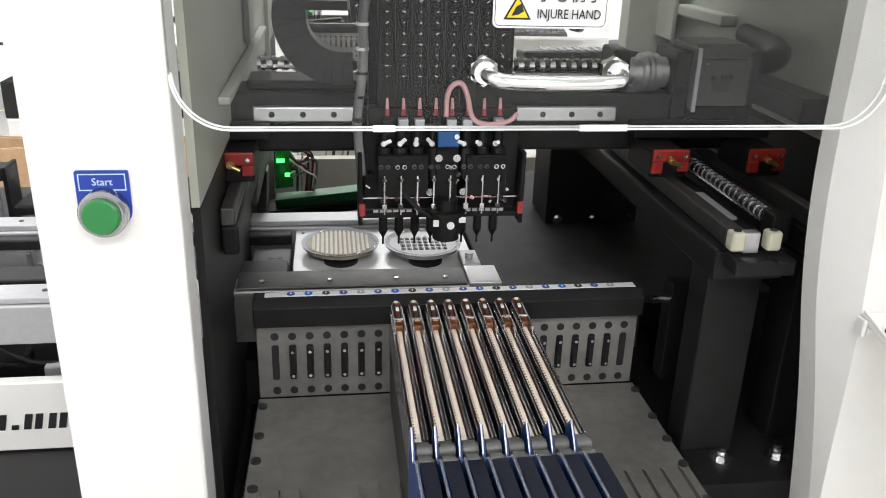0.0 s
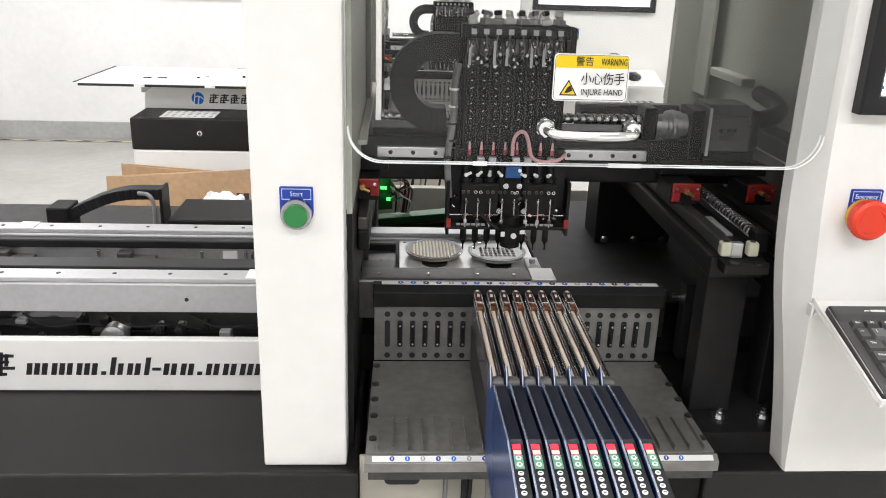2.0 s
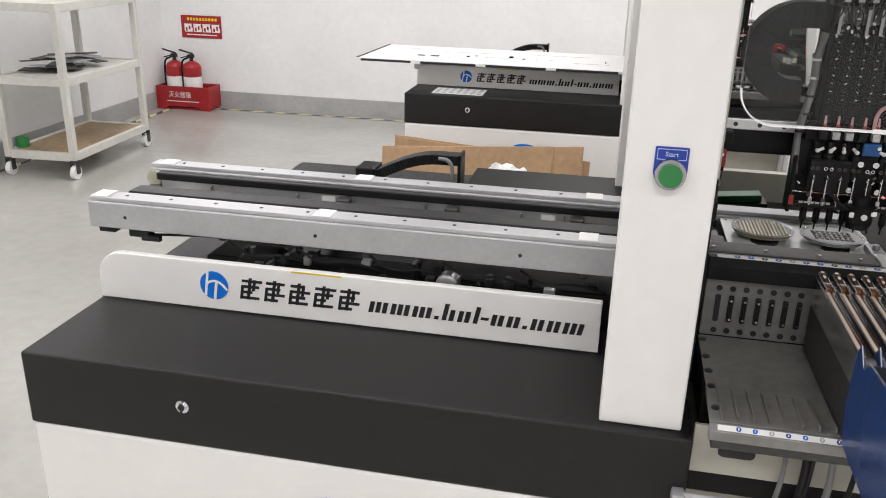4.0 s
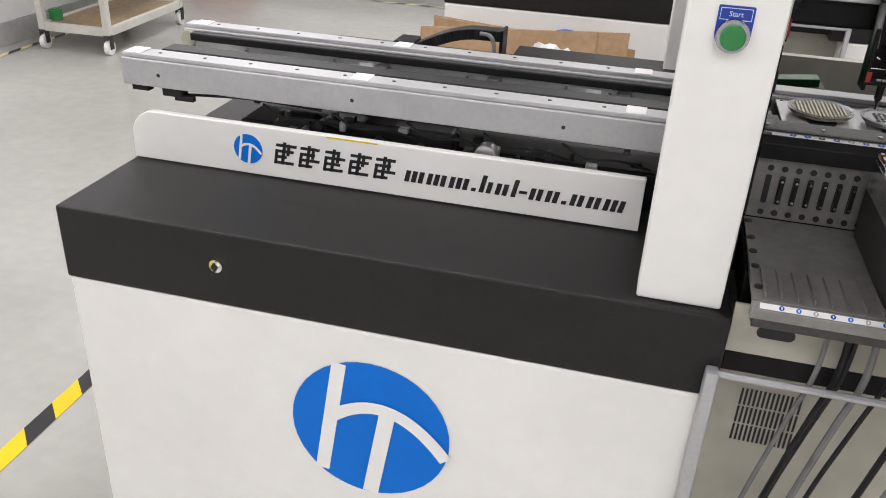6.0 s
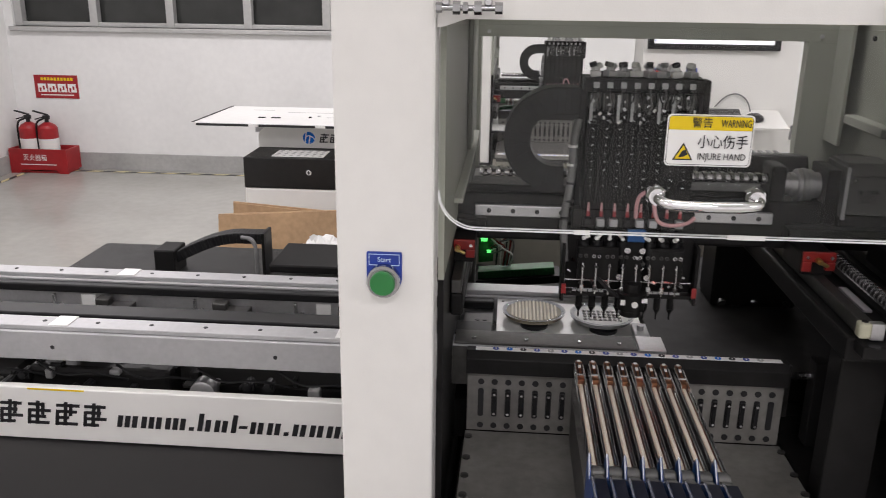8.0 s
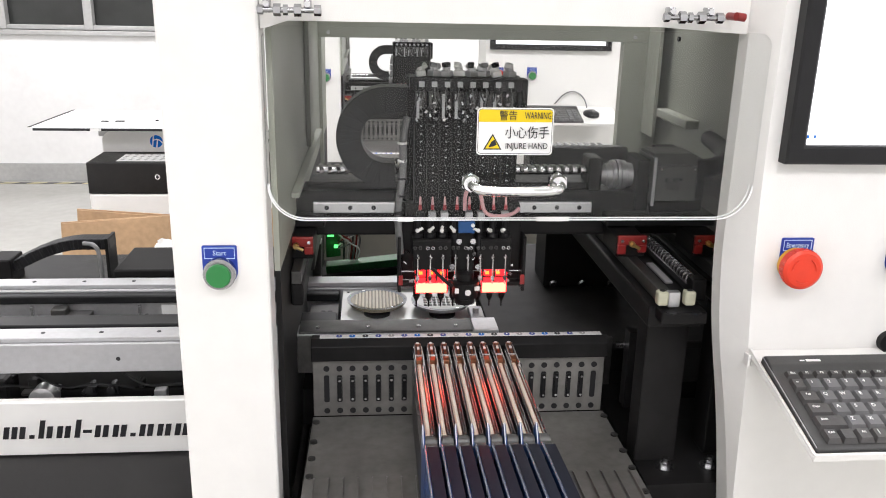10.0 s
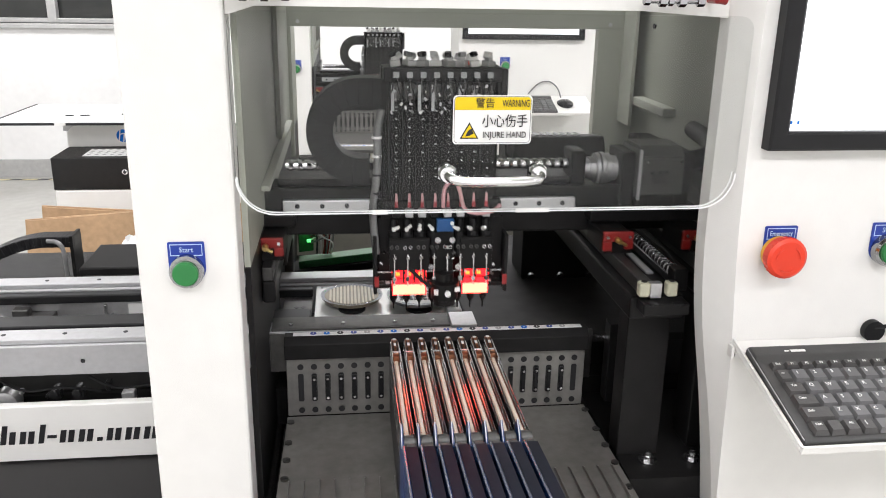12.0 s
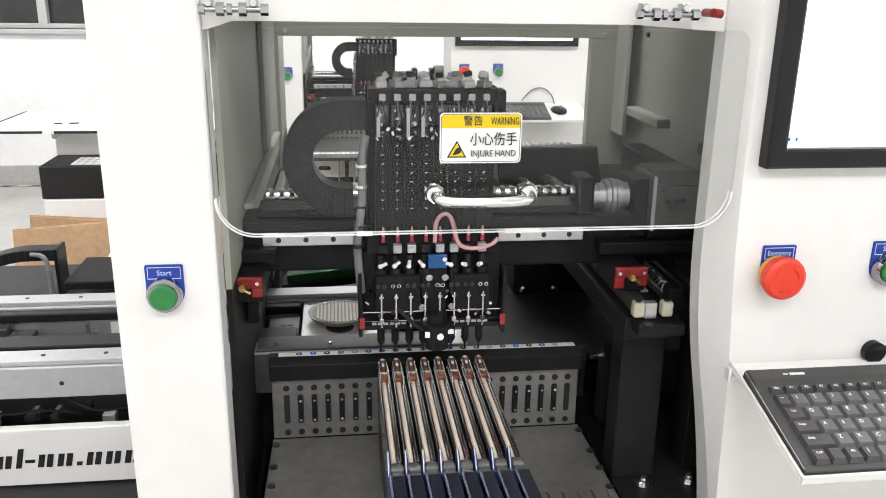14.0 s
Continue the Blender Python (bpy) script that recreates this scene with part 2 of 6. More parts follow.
def letters(text, material, parent, m, size, width=None, name="lettering", shear=0.0):
    data = bpy.data.curves.new(name, "FONT")
    data.body, data.size, data.align_x, data.align_y, data.shear, data.extrude = text, size, "CENTER", "CENTER", shear, 0.0002
    data.resolution_u = 2
    tmp = new("tmp_text", data)
    bpy.context.view_layer.update()
    me = bpy.data.meshes.new_from_object(tmp.evaluated_get(bpy.context.evaluated_depsgraph_get()))
    bpy.data.objects.remove(tmp)
    bpy.data.curves.remove(data)
    if width and len(me.vertices):
        xs = [v.co.x for v in me.vertices]
        k = width / max(1e-6, max(xs) - min(xs))
        for v in me.vertices:
            v.co.x *= k
    me.transform(m)
    me.materials.clear()
    return link(name, me, material, parent)


FACE = pose(0, 0, 0, 90)  # lies upright, read from the front


def thing(name, label, category, group="", kind="", at=(0, 0, 0)):
    ob = new(name)
    ob.location = at
    ob.empty_display_size = 0.1
    return tagged(ob, label, category, group, kind)


# ---- room ----
def room():
    r, t = ROOM, 0.12
    s = lambda name, bm, m, label: tagged(part(name, bm, m), label, kind="structure")
    s("floor", bx(r["x0"], r["x1"], r["y0"], r["y1"], -0.1, 0), FLOORMAT, "glossy grey-green epoxy floor with soft reflections")
    s("ceiling", bx(r["x0"], r["x1"], r["y0"], r["y1"], r["top"], r["top"] + 0.1), WALLMAT, "plain white ceiling")
    s("wall_west", bx(r["x0"] - t, r["x0"], r["y0"], r["y1"] + t, 0, r["top"]), WALLMAT, "white painted wall")
    s("wall_east", bx(r["x1"], r["x1"] + t, r["y0"], r["y1"] + t, 0, r["top"]), WALLMAT, "white painted wall")
    s("wall_south", bx(r["x0"] - t, r["x1"] + t, r["y0"] - t, r["y0"], 0, r["top"]), WALLMAT, "white painted wall")
    z0, z1, w0, w1 = 0.985, 2.1, -3.36, -0.62
    north = join(bx(r["x0"], r["x1"], r["y1"], r["y1"] + t, 0, z0), bx(r["x0"], r["x1"], r["y1"], r["y1"] + t, z1, r["top"]),
                 bx(r["x0"], w0, r["y1"], r["y1"] + t, z0, z1), bx(w1, r["x1"], r["y1"], r["y1"] + t, z0, z1))
    s("wall_north", north, WALLMAT, "white painted wall with a row of windows")
    s("baseboard", bx(r["x0"] + 0.016, r["x1"], r["y1"] - 0.015, r["y1"] - 0.001, 0, 0.118, 0.002), SKIRT, "grey painted skirting band")
    s("baseboard_west", bx(r["x0"] + 0.001, r["x0"] + 0.015, r["y0"], r["y1"] - 0.016, 0, 0.118, 0.002), SKIRT, "grey painted skirting band")
    win = tagged(part("window_1", bx(w0, w1, r["y1"] + 0.085, r["y1"] + 0.095, z0, z1), DARKPANE), "row of dark windows in pale frames", kind="structure")
    part("window_sill", bx(w0 - 0.02, w1 + 0.02, r["y1"] - 0.035, r["y1"] + 0.08, z0 - 0.03, z0, 0.004), FRAMEGREY, win)
    x = w0
    for i in range(6):
        part("window_frame", bx(x, x + 0.055, r["y1"] + 0.02, r["y1"] + 0.08, z0 + 0.001, z1, 0.004), FRAMEGREY, win)
        x += 0.5376
    for z in (z0 + 0.001, z1 - 0.05):
        part("window_frame", bx(w0, w1, r["y1"] + 0.028, r["y1"] + 0.074, z, z + 0.03, 0.004), FRAMEGREY, win)
    # hazard tape: along the back wall, the west wall and beside the machine
    runs = (((-3.36, 4.86), (3.0, 4.86)), ((-3.3, 4.84), (-3.3, 0.0)), ((-1.25, 1.5), (-1.25, -1.6)))
    for a, c in runs:
        a, c = Vector((*a, 0)), Vector((*c, 0))
        d = (c - a).normalized()
        near = c.x > -2 and a.x > -2
        side = Vector((-d.y, d.x, 0)) * (0.022 if near else 0.016)
        yel, blk = bmesh.new(), bmesh.new()
        n = int((c - a).length / 0.09)
        for i in range(n):
            p = a + d * 0.09 * i
            corner = [p - side, p + d * 0.09 - side, p + d * 0.135 + side, p + d * 0.045 + side]
            bm = yel if i % 2 else blk
            bm.faces.new([bm.verts.new(v + Vector((0, 0, 0.0015))) for v in corner])
        tape = tagged(part("floor_tape", yel, YELLOW if near else TAPEPALE), "yellow and black hazard tape on the floor", kind="structure")
        part("tape_stripes", blk, INK, tape)


room()


# ---- the machine ----
PITCH = 0.0153
LANE0 = 0.0405  # first lane of the feeder bank
machine = thing("pick_and_place_machine", "white and black surface-mount pick-and-place machine with an acrylic door", "machine")


def glyph_bars(parent, x, z, h, spec, material, y, slant=0.2, name="print_mark"):
    """Plain slanted marks for printed signage: spec is a row of (advance, low, high) in units of h."""
    bm = bmesh.new()
    for adv, lo, hi, wid in spec:
        poly = [(x + slant * lo * h, z + lo * h), (x + wid * h + slant * lo * h, z + lo * h), (x + wid * h + slant * hi * h, z + hi * h), (x + slant * hi * h, z + hi * h)]
        bm2 = prism(poly, "y", y, y + 0.0006)
        me = bpy.data.meshes.new("tmp")
        bm2.to_mesh(me)
        bm.from_mesh(me)
        bpy.data.meshes.remove(me)
        bm2.free()
        x += adv * h
    return part(name, bm, material, parent)


def round_mark(parent, cx, cz, rx, rz, y, name="round_emblem"):
    """A blue oval emblem broken by plain pale bands."""
    n = 40
    oval = [(cx + rx * math.cos(2 * math.pi * k / n), cz + rz * math.sin(2 * math.pi * k / n)) for k in range(n)]
    ob = part(name, prism(oval, "y", y - 0.0008, y), BLUE, parent, "blue oval emblem with white bands")
    y2 = y - 0.0016
    def inside(px, pz):
        return ((px - cx) / rx) ** 2 + ((pz - cz) / rz) ** 2 < 1.0
    bands = bmesh.new()
    def quad(a, c, w):
        a, c = Vector(a), Vector(c)
        d = (c - a).normalized()
        s = Vector((-d.y, d.x)) * w
        vs = [bands.verts.new((cx + rx * p.x, y2, cz + rz * p.y)) for p in (a - s, c - s, c + s, a + s)]
        bands.faces.new(vs)
    quad((-0.62, -0.76), (-0.38, 0.93), 0.09)
    y2 -= 0.0003
    quad((0.02, -0.99), (0.24, 0.40), 0.1)
    arc = [(-0.50 + 1.47 * u, 0.10 + 1.32 * u - 1.64 * u * u) for u in (k / 24 for k in range(25))]
    part("emblem_band", bands, PALE, parent)
    swoosh = bmesh.new()
    edge = []
    for i, (u, v) in enumerate(arc):
        pu, pv = arc[min(i + 1, len(arc) - 1)]
        qu, qv = arc[max(i - 1, 0)]
        d = Vector((pu - qu, pv - qv)).normalized()
        edge.append([swoosh.verts.new((cx + rx * (u + s_ * 0.085 * -d.y), y2 - 0.0006, cz + rz * (v + s_ * 0.085 * d.x))) for s_ in (-1, 1)])
    for a, c in zip(edge, edge[1:]):
        swoosh.faces.new((a[0], c[0], c[1], a[1]))
    part("emblem_swoosh", swoosh, PALE, parent)
    return ob


def cabinets(root):
    F, B, L, R = -0.012, 0.94, -0.787, 1.60
    part("cabinet_body", bx(L, 0.005, F, B, 0.07, 0.65, 0.006), WHITE, root, "white powder-coated steel cabinet")
    part("cabinet_body", bx(0.425, R, F, B, 0.07, 0.65, 0.006), WHITE, root, "white powder-coated steel cabinet")
    part("cabinet_body", bx(0.006, 0.424, 0.42, B, 0.07, 0.65, 0.004), WHITE, root)
    part("cabinet_cap", bx(L - 0.001, 0.012, F - 0.002, B + 0.001, 0.6505, 0.75, 0.003), BLACKCAP, root, "black textured top band")
    part("cabinet_cap", bx(0.386, R + 0.001, F - 0.002, B + 0.001, 0.6505, 0.75, 0.003), BLACKCAP, root, "black textured top band")
    part("cabinet_cap", bx(0.0125, 0.3855, 0.30, B, 0.6505, 0.75, 0.003), BLACKCAP, root)
    for x in (-0.7, -0.1, 0.5, 1.5):
        for y in (0.08, 0.85):
            part("foot", join(cyl((x, y, 0), (x, y, 0.015), 0.03), cyl((x, y, 0.014), (x, y, 0.072), 0.012)), BLACKPL, root)
    kn = part("cam_lock", join(cyl((-0.573, F - 0.006, 0.706), (-0.573, F, 0.706), 0.0085), cyl((-0.573, F - 0.0085, 0.706), (-0.573, F - 0.005, 0.706), 0.0055)), CHROME, root, "round chrome quarter-turn lock", True)
    part("key_slot", join(cyl((-0.573, F - 0.0090, 0.706), (-0.573, F - 0.0084, 0.706), 0.0043, seg=18), bx(-0.5745, -0.5715, F - 0.0092, F - 0.008, 0.700, 0.712)), INK, kn)
    round_mark(root, -0.380, 0.503, 0.104, 0.102, F - 0.001, "large_emblem")
    # bay below the feeder table
    part("bay_panel", bx(0.0135, 0.2600, 0.0, 0.004, 0.704, 0.7625, 0.001), BEIGE, root, "beige steel bay panel with a slot")
    part("bay_slot", prism(rounded(0.040, 0.078, 0.727, 0.740, (0.006,) * 4), "y", -0.0012, -0.0004), INK, root)
    part("bay_cover", bx(0.2605, 0.3850, -0.006, 0.004, 0.665, 0.7625, 0.001), BLACK, root, "black bay cover")
    part("bay_crossbar", bx(0.0135, 0.3850, 0.005, 0.02, 0.676, 0.7035, 0.002), BLACK, root)
    low = part("bay_panel", bx(0.006, 0.424, 0.06, 0.065, 0.08, 0.675), BEIGE, root, "beige steel bay panel with a vent")
    for r_ in range(3):
        for i in range(14):
            x, z = 0.052 + i * 0.005, 0.545 + r_ * 0.026
            part("vent_slot", bx(x, x + 0.0024, 0.0588, 0.0596, z, z + 0.023), INK, low)
    part("bay_floor", bx(0.006, 0.424, -0.005, 0.059, 0.07, 0.079), BEIGE, root)
    for i, x in enumerate((0.105, 0.125, 0.132, 0.15, 0.175, 0.21, 0.25)):
        q = 0.02 * math.sin(3.1 * i)
        part("hanging_cable", tube([(x, -0.012, 0.764), (x + q, -0.012, 0.70), (x - 0.01 + q, 0.0, 0.64), (x - 0.03 + 2 * q, 0.02, 0.5), (x - 0.05, 0.03, 0.34), (x, 0.03, 0.16)], 0.0038 if i % 2 else 0.0028), BLACKPL if i % 3 else CABLE, root, smooth=True)
    part("power_adapter", bx(0.03, 0.11, 0.0, 0.05, 0.0795, 0.14, 0.008), BLACKPL, root)
    # slim rail across the bay
    part("bay_rail", join(tube([(0.004, -0.024, 0.688), (0.43, -0.024, 0.688)], 0.0042, smooth=0), bx(-0.004, 0.010, -0.032, -0.014, 0.3, 0.692, 0.003), bx(0.424, 0.438, -0.032, -0.014, 0.3, 0.692, 0.003)), ALUPAINT, root, "slim silver rail on two posts", True)


def housing(root):
    part("column", bx(-0.0868, 0.0, 0.0, 0.036, 0.7505, 1.52, 0.0025), WHITE, root, "white powder-coated corner column")
    part("rear_column", bx(-0.0868, 0.0, 0.80, 0.93, 0.7505, 1.52, 0.0025), WHITE, root)
    part("header", prism([(0.0005, 1.2495), (0.006, 1.2505), (0.024, 1.2565), (0.352, 1.2565), (0.431, 1.2515), (0.46, 1.2515), (0.46, 1.52), (0.0005, 1.52)], "y", 0.004, 0.030), WHITE, root, "white header panel over the door")
    # unseen roof, its depth set to shade the interior; gap behind lets light in
    part("roof", bx(-0.0868, 0.90, 0.0, 0.50, 1.5205, 1.54, 0.003), WHITE, root)
    part("roof_bar", bx(-0.0868, 0.90, 0.87, 0.93, 1.5205, 1.54, 0.003), WHITE, root)
    # console: inner edge set back, bevel to a flat front
    prof = [(1.52, 0.431), (1.24, 0.431), (1.10, 0.431), (1.00, 0.432), (0.96, 0.439), (0.86, 0.458), (0.751, 0.470)]
    bend = [(1.52, 0.447), (1.24, 0.447), (1.10, 0.447), (1.00, 0.452), (0.96, 0.457), (0.86, 0.463), (0.751, 0.4715)]
    def eased(line):
        zs = [1.52 - k * (1.52 - 0.751) / 48 for k in range(49)]
        pts = line[::-1]
        raw = np.interp(zs, [z for z, x in pts], [x for z, x in pts])
        wide = np.concatenate([[raw[0]] * 4, raw, raw[-1] + (raw[-1] - raw[-2]) * np.arange(1, 5)])
        return list(zip(zs, np.convolve(wide, np.ones(9) / 9, "valid")))
    prof, bend = eased(prof), eased(bend)
    bm = bmesh.new()
    lean = lambda z: min(1.0, max(0.0, (0.945 - z) / 0.19))
    rows = [[bm.verts.new((x, 0.02, z)) for z, x in prof], [bm.verts.new((x, -0.009 * lean(z), z)) for z, x in prof], [bm.verts.new((x, -0.03 + 0.015 * lean(z), z)) for z, x in bend],
            [bm.verts.new((0.90, -0.03 + 0.015 * lean(z), z)) for z, x in bend], [bm.verts.new((0.90, 0.02, z)) for z, x in bend]]
    for a, c in zip(rows, rows[1:]):
        for i in range(len(a) - 1):
            bm.faces.new((a[i], a[i + 1], c[i + 1], c[i]))
    for i in range(len(prof) - 1):
        bm.faces.new((rows[0][i], rows[4][i], rows[4][i + 1], rows[0][i + 1]))
    for i in (0, -1):
        bm.faces.new([r_[i] for r_ in rows])
    bmesh.ops.recalc_face_normals(bm, faces=bm.faces)
    part("console_panel", bm, WHITE, root, "white bevelled control console")
    part("console_side", bx(0.62, 0.90, 0.021, 0.93, 0.7505, 1.52, 0.003), WHITE, root)
    part("inner_wall", bx(0.0005, 0.006, 0.0362, 0.93, 1.02, 1.5), GREYGREEN, root, "grey-green inner wall panel")
    part("inner_wall", bx(0.598, 0.6195, 0.03, 0.93, 1.0, 1.5), GREYGREEN, root, "grey-green inner wall panel")
    part("inner_wall", bx(0.0005, 0.006, 0.0362, 0.93, 0.7505, 1.019), BLACK, root, "black lower inner wall")
    part("inner_wall", bx(0.612, 0.6195, 0.03, 0.93, 0.7505, 0.999), BLACK, root, "black lower inner wall")
    # rear frame with its window
    y0, y1 = 0.70, 0.72
    part("rear_frame", join(bx(0.0065, 0.5975, y0, y1, 1.2045, 1.5), bx(0.5295, 0.5975, y0, y1, 0.99, 1.204), bx(0.0065, 0.012, y0, y1, 0.99, 1.204)), GREYGREEN, root, "grey-green rear frame round a window opening")
    part("rear_post", bx(0.572, 0.578, 0.640, 0.699, 1.05, 1.5, 0.001), GREYGREEN, root)
    part("wall_ledge", bx(0.5765, 0.5975, 0.50, 0.639, 1.086, 1.100, 0.002), GREYGREEN, root)
    for y, z in ((0.14, 1.222), (0.30, 1.222), (0.62, 1.215)):
        part("wall_screw", cyl((0.5945, y, z), (0.598, y, z), 0.004, seg=12), INK, root)
    for x in (0.024, 0.548):
        part("frame_screw", cyl((x, 0.697, 1.2125), (x, 0.7, 1.2125), 0.003, seg=12), ALU, root)
    part("left_post", bx(0.0065, 0.013, 0.40, 0.46, 1.075, 1.5, 0.001), GREYGREEN, root)
    part("inner_shelf", bx(0.0065, 0.016, 0.16, 0.60, 1.062, 1.068, 0.001), GREYGREEN, root)
    part("rear_sill", bx(0.0065, 0.6115, 0.74, 0.76, 0.7505, 0.852), BEIGE, root, "beige low rear panel")
    # hinges of the door
    for x in (0.026, 0.374):
        hinge = part("hinge", join(cyl((x - 0.024, -0.009, 1.2655), (x + 0.024, -0.009, 1.2655), 0.0024, seg=12), bx(x - 0.021, x - 0.015, -0.009, 0.003, 1.2640, 1.2740, 0.001), bx(x + 0.013, x + 0.019, -0.009, 0.003, 1.2640, 1.2740, 0.001)), BEZEL, root, "chrome door hinge pin with nuts", True)
        for a, w, rad in ((-0.0255, 0.005, 0.0040), (-0.012, 0.006, 0.0052), (-0.004, 0.004, 0.0044), (0.005, 0.006, 0.0052), (0.0215, 0.006, 0.0046)):
            part("hinge_nut", cyl((x + a, -0.009, 1.2655), (x + a + w, -0.009, 1.2655), rad, seg=6), BEZEL, hinge)
        for a in (-0.018, 0.016):
            part("hinge_screw", cyl((x + a, -0.0115, 1.2705), (x + a, -0.009, 1.2705), 0.0026, seg=10), STEEL, hinge)
    part("door_stop", join(cyl((0.412, -0.016, 1.267), (0.412, 0.003, 1.267), 0.0034), cyl((0.409, -0.019, 1.2675), (0.417, -0.017, 1.2665), 0.0036)), REDPART, root, "small red stop knob", True)


def button_plate(root, x0, x1, z0, z1, y, words):
    cx = (x0 + x1) / 2
    r = (x1 - x0) / 2 - 0.001
    plate = part("button_plate", prism(rounded(x0, x1, z0, z1, (r, r, 0.0015, 0.0015)), "y", y - 0.0016, y - 0.0002), PLATEBLUE, root, "blue nameplate with pale lettering")
    frame_ = join(bx(x0 + 0.002, x1 - 0.002, y - 0.0021, y - 0.0016, z1 - 0.0025, z1 - 0.0019), bx(x0 + 0.002, x1 - 0.002, y - 0.0021, y - 0.0016, z1 - 0.0125, z1 - 0.0119),
                  bx(x0 + 0.002, x0 + 0.0025, y - 0.0021, y - 0.0016, z1 - 0.0119, z1 - 0.0025), bx(x1 - 0.0025, x1 - 0.002, y - 0.0021, y - 0.0016, z1 - 0.0119, z1 - 0.0025))
    part("plate_border", frame_, LETTER, plate)
    letters(words, LETTER, plate, Matrix.Translation((cx, y - 0.0019, z1 - 0.0072)) @ FACE, 0.0066, min(len(words) * 0.0024, x1 - x0 - 0.009))
    return plate


def start_button(root, x0, y, top):
    p = button_plate(root, x0, x0 + 0.0315, top - 0.039, top, y, "Start")
    cx, cz = x0 + 0.0158, top - 0.0255
    part("bezel", join(cyl((cx, y - 0.009, cz), (cx, y - 0.0018, cz), 0.0148, seg=32), cyl((cx, y - 0.012, cz), (cx, y - 0.009, cz), 0.0132, 0.0146, seg=32)), BEZEL, p, "chrome bezel", True)
    part("push_cap", join(cyl((cx, y - 0.0145, cz), (cx, y - 0.0115, cz), 0.0111, seg=32), cyl((cx, y - 0.0155, cz), (cx, y - 0.0145, cz), 0.0100, 0.0111, seg=32)), GREEN, p, "green push cap", True)


def emergency_stop(root, x0, y, top):
    p = button_plate(root, x0, x0 + 0.031, top - 0.042, top, y, "Emergency")
    cx, cz = x0 + 0.0140, top - 0.0252
    part("collar", cyl((cx, y - 0.010, cz), (cx, y - 0.0018, cz), 0.0158, seg=32), YELLOWRING, p, "yellow collar", True)
    cap = join(cyl((cx, y - 0.020, cz), (cx, y - 0.0095, cz), 0.0188, 0.0178, seg=40), cyl((cx, y - 0.0222, cz), (cx, y - 0.020, cz), 0.0160, 0.0188, seg=40))
    part("mushroom_cap", cap, REDCAP, p, "red mushroom cap", True)
    for k in range(30):
        a0 = k * math.pi / 15
        part("grip_rib", turned(bx(-0.0005, 0.0005, -0.019, -0.013, 0.0182, 0.0192), pose(cx, y, cz, 0, math.degrees(a0), 0)), REDCAP, p)
    ring = bmesh.new()
    for k in range(3):
        a0 = k * 2.094
        pts = [(cx + 0.0115 * math.cos(a0 + s * 0.35), y - 0.0225, cz + 0.0115 * math.sin(a0 + s * 0.35)) for s in range(4)]
        ring = join(ring, tube(pts, 0.0007, 6, 1))
    part("twist_mark", ring, REDCAP, p)


def console_fittings(root):
    start_button(root, -0.0600, 0.0, 1.0575)
    emergency_stop(root, 0.4735, -0.03, 1.0715)
    start_button(root, 0.578, -0.03, 1.073)
    ring = bmesh.new()
    loops = []
    for y, inset in ((-0.0305, 0.0), (-0.043, 0.0), (-0.045, 0.002), (-0.045, 0.0145), (-0.0435, 0.0165), (-0.0305, 0.0165)):
        loops.append([ring.verts.new(v) for v in ((0.459 + inset, y, 1.143 + inset), (0.838 - inset, y, 1.143 + inset), (0.838 - inset, y, 1.391 - inset), (0.459 + inset, y, 1.391 - inset))])
    for p, q in zip(loops, loops[1:] + loops[:1]):
        for i in range(4):
            ring.faces.new((p[i], p[(i + 1) % 4], q[(i + 1) % 4], q[i]))
    bmesh.ops.recalc_face_normals(ring, faces=ring.faces)
    mon = part("monitor", ring, BLACKPL, root, "black-framed monitor with a lit white screen")
    part("screen", bx(0.4762, 0.8208, -0.036, -0.0306, 1.1594, 1.3746), SCREEN, mon, "lit white screen")
    part("screen_icons", join(bx(0.479, 0.4815, -0.0364, -0.0361, 1.165, 1.168), bx(0.486, 0.488, -0.0364, -0.0361, 1.165, 1.168)), BLUE, mon)
    m = pose(0.456, -0.0312, 0.959, 15.1)
    tray = turned(bx(0.0, 0.40, -0.138, 0.0, -0.004, 0.0, 0.001), m)
    lip = join(turned(bx(0.0, 0.0025, -0.138, 0.0, 0.0, 0.003, 0.0008), m), turned(bx(0.0, 0.40, -0.1405, -0.1382, -0.004, 0.004, 0.0008), m))
    part("keyboard_tray", join(tray, lip), WHITE, root, "white sheet-steel keyboard tray")
    part("tray_hinge", join(bx(0.4525, 0.4555, -0.040, -0.0305, 0.944, 0.957, 0.001), cyl((0.4565, -0.0365, 0.948), (0.462, -0.0365, 0.948), 0.0028)), WHITE, root)


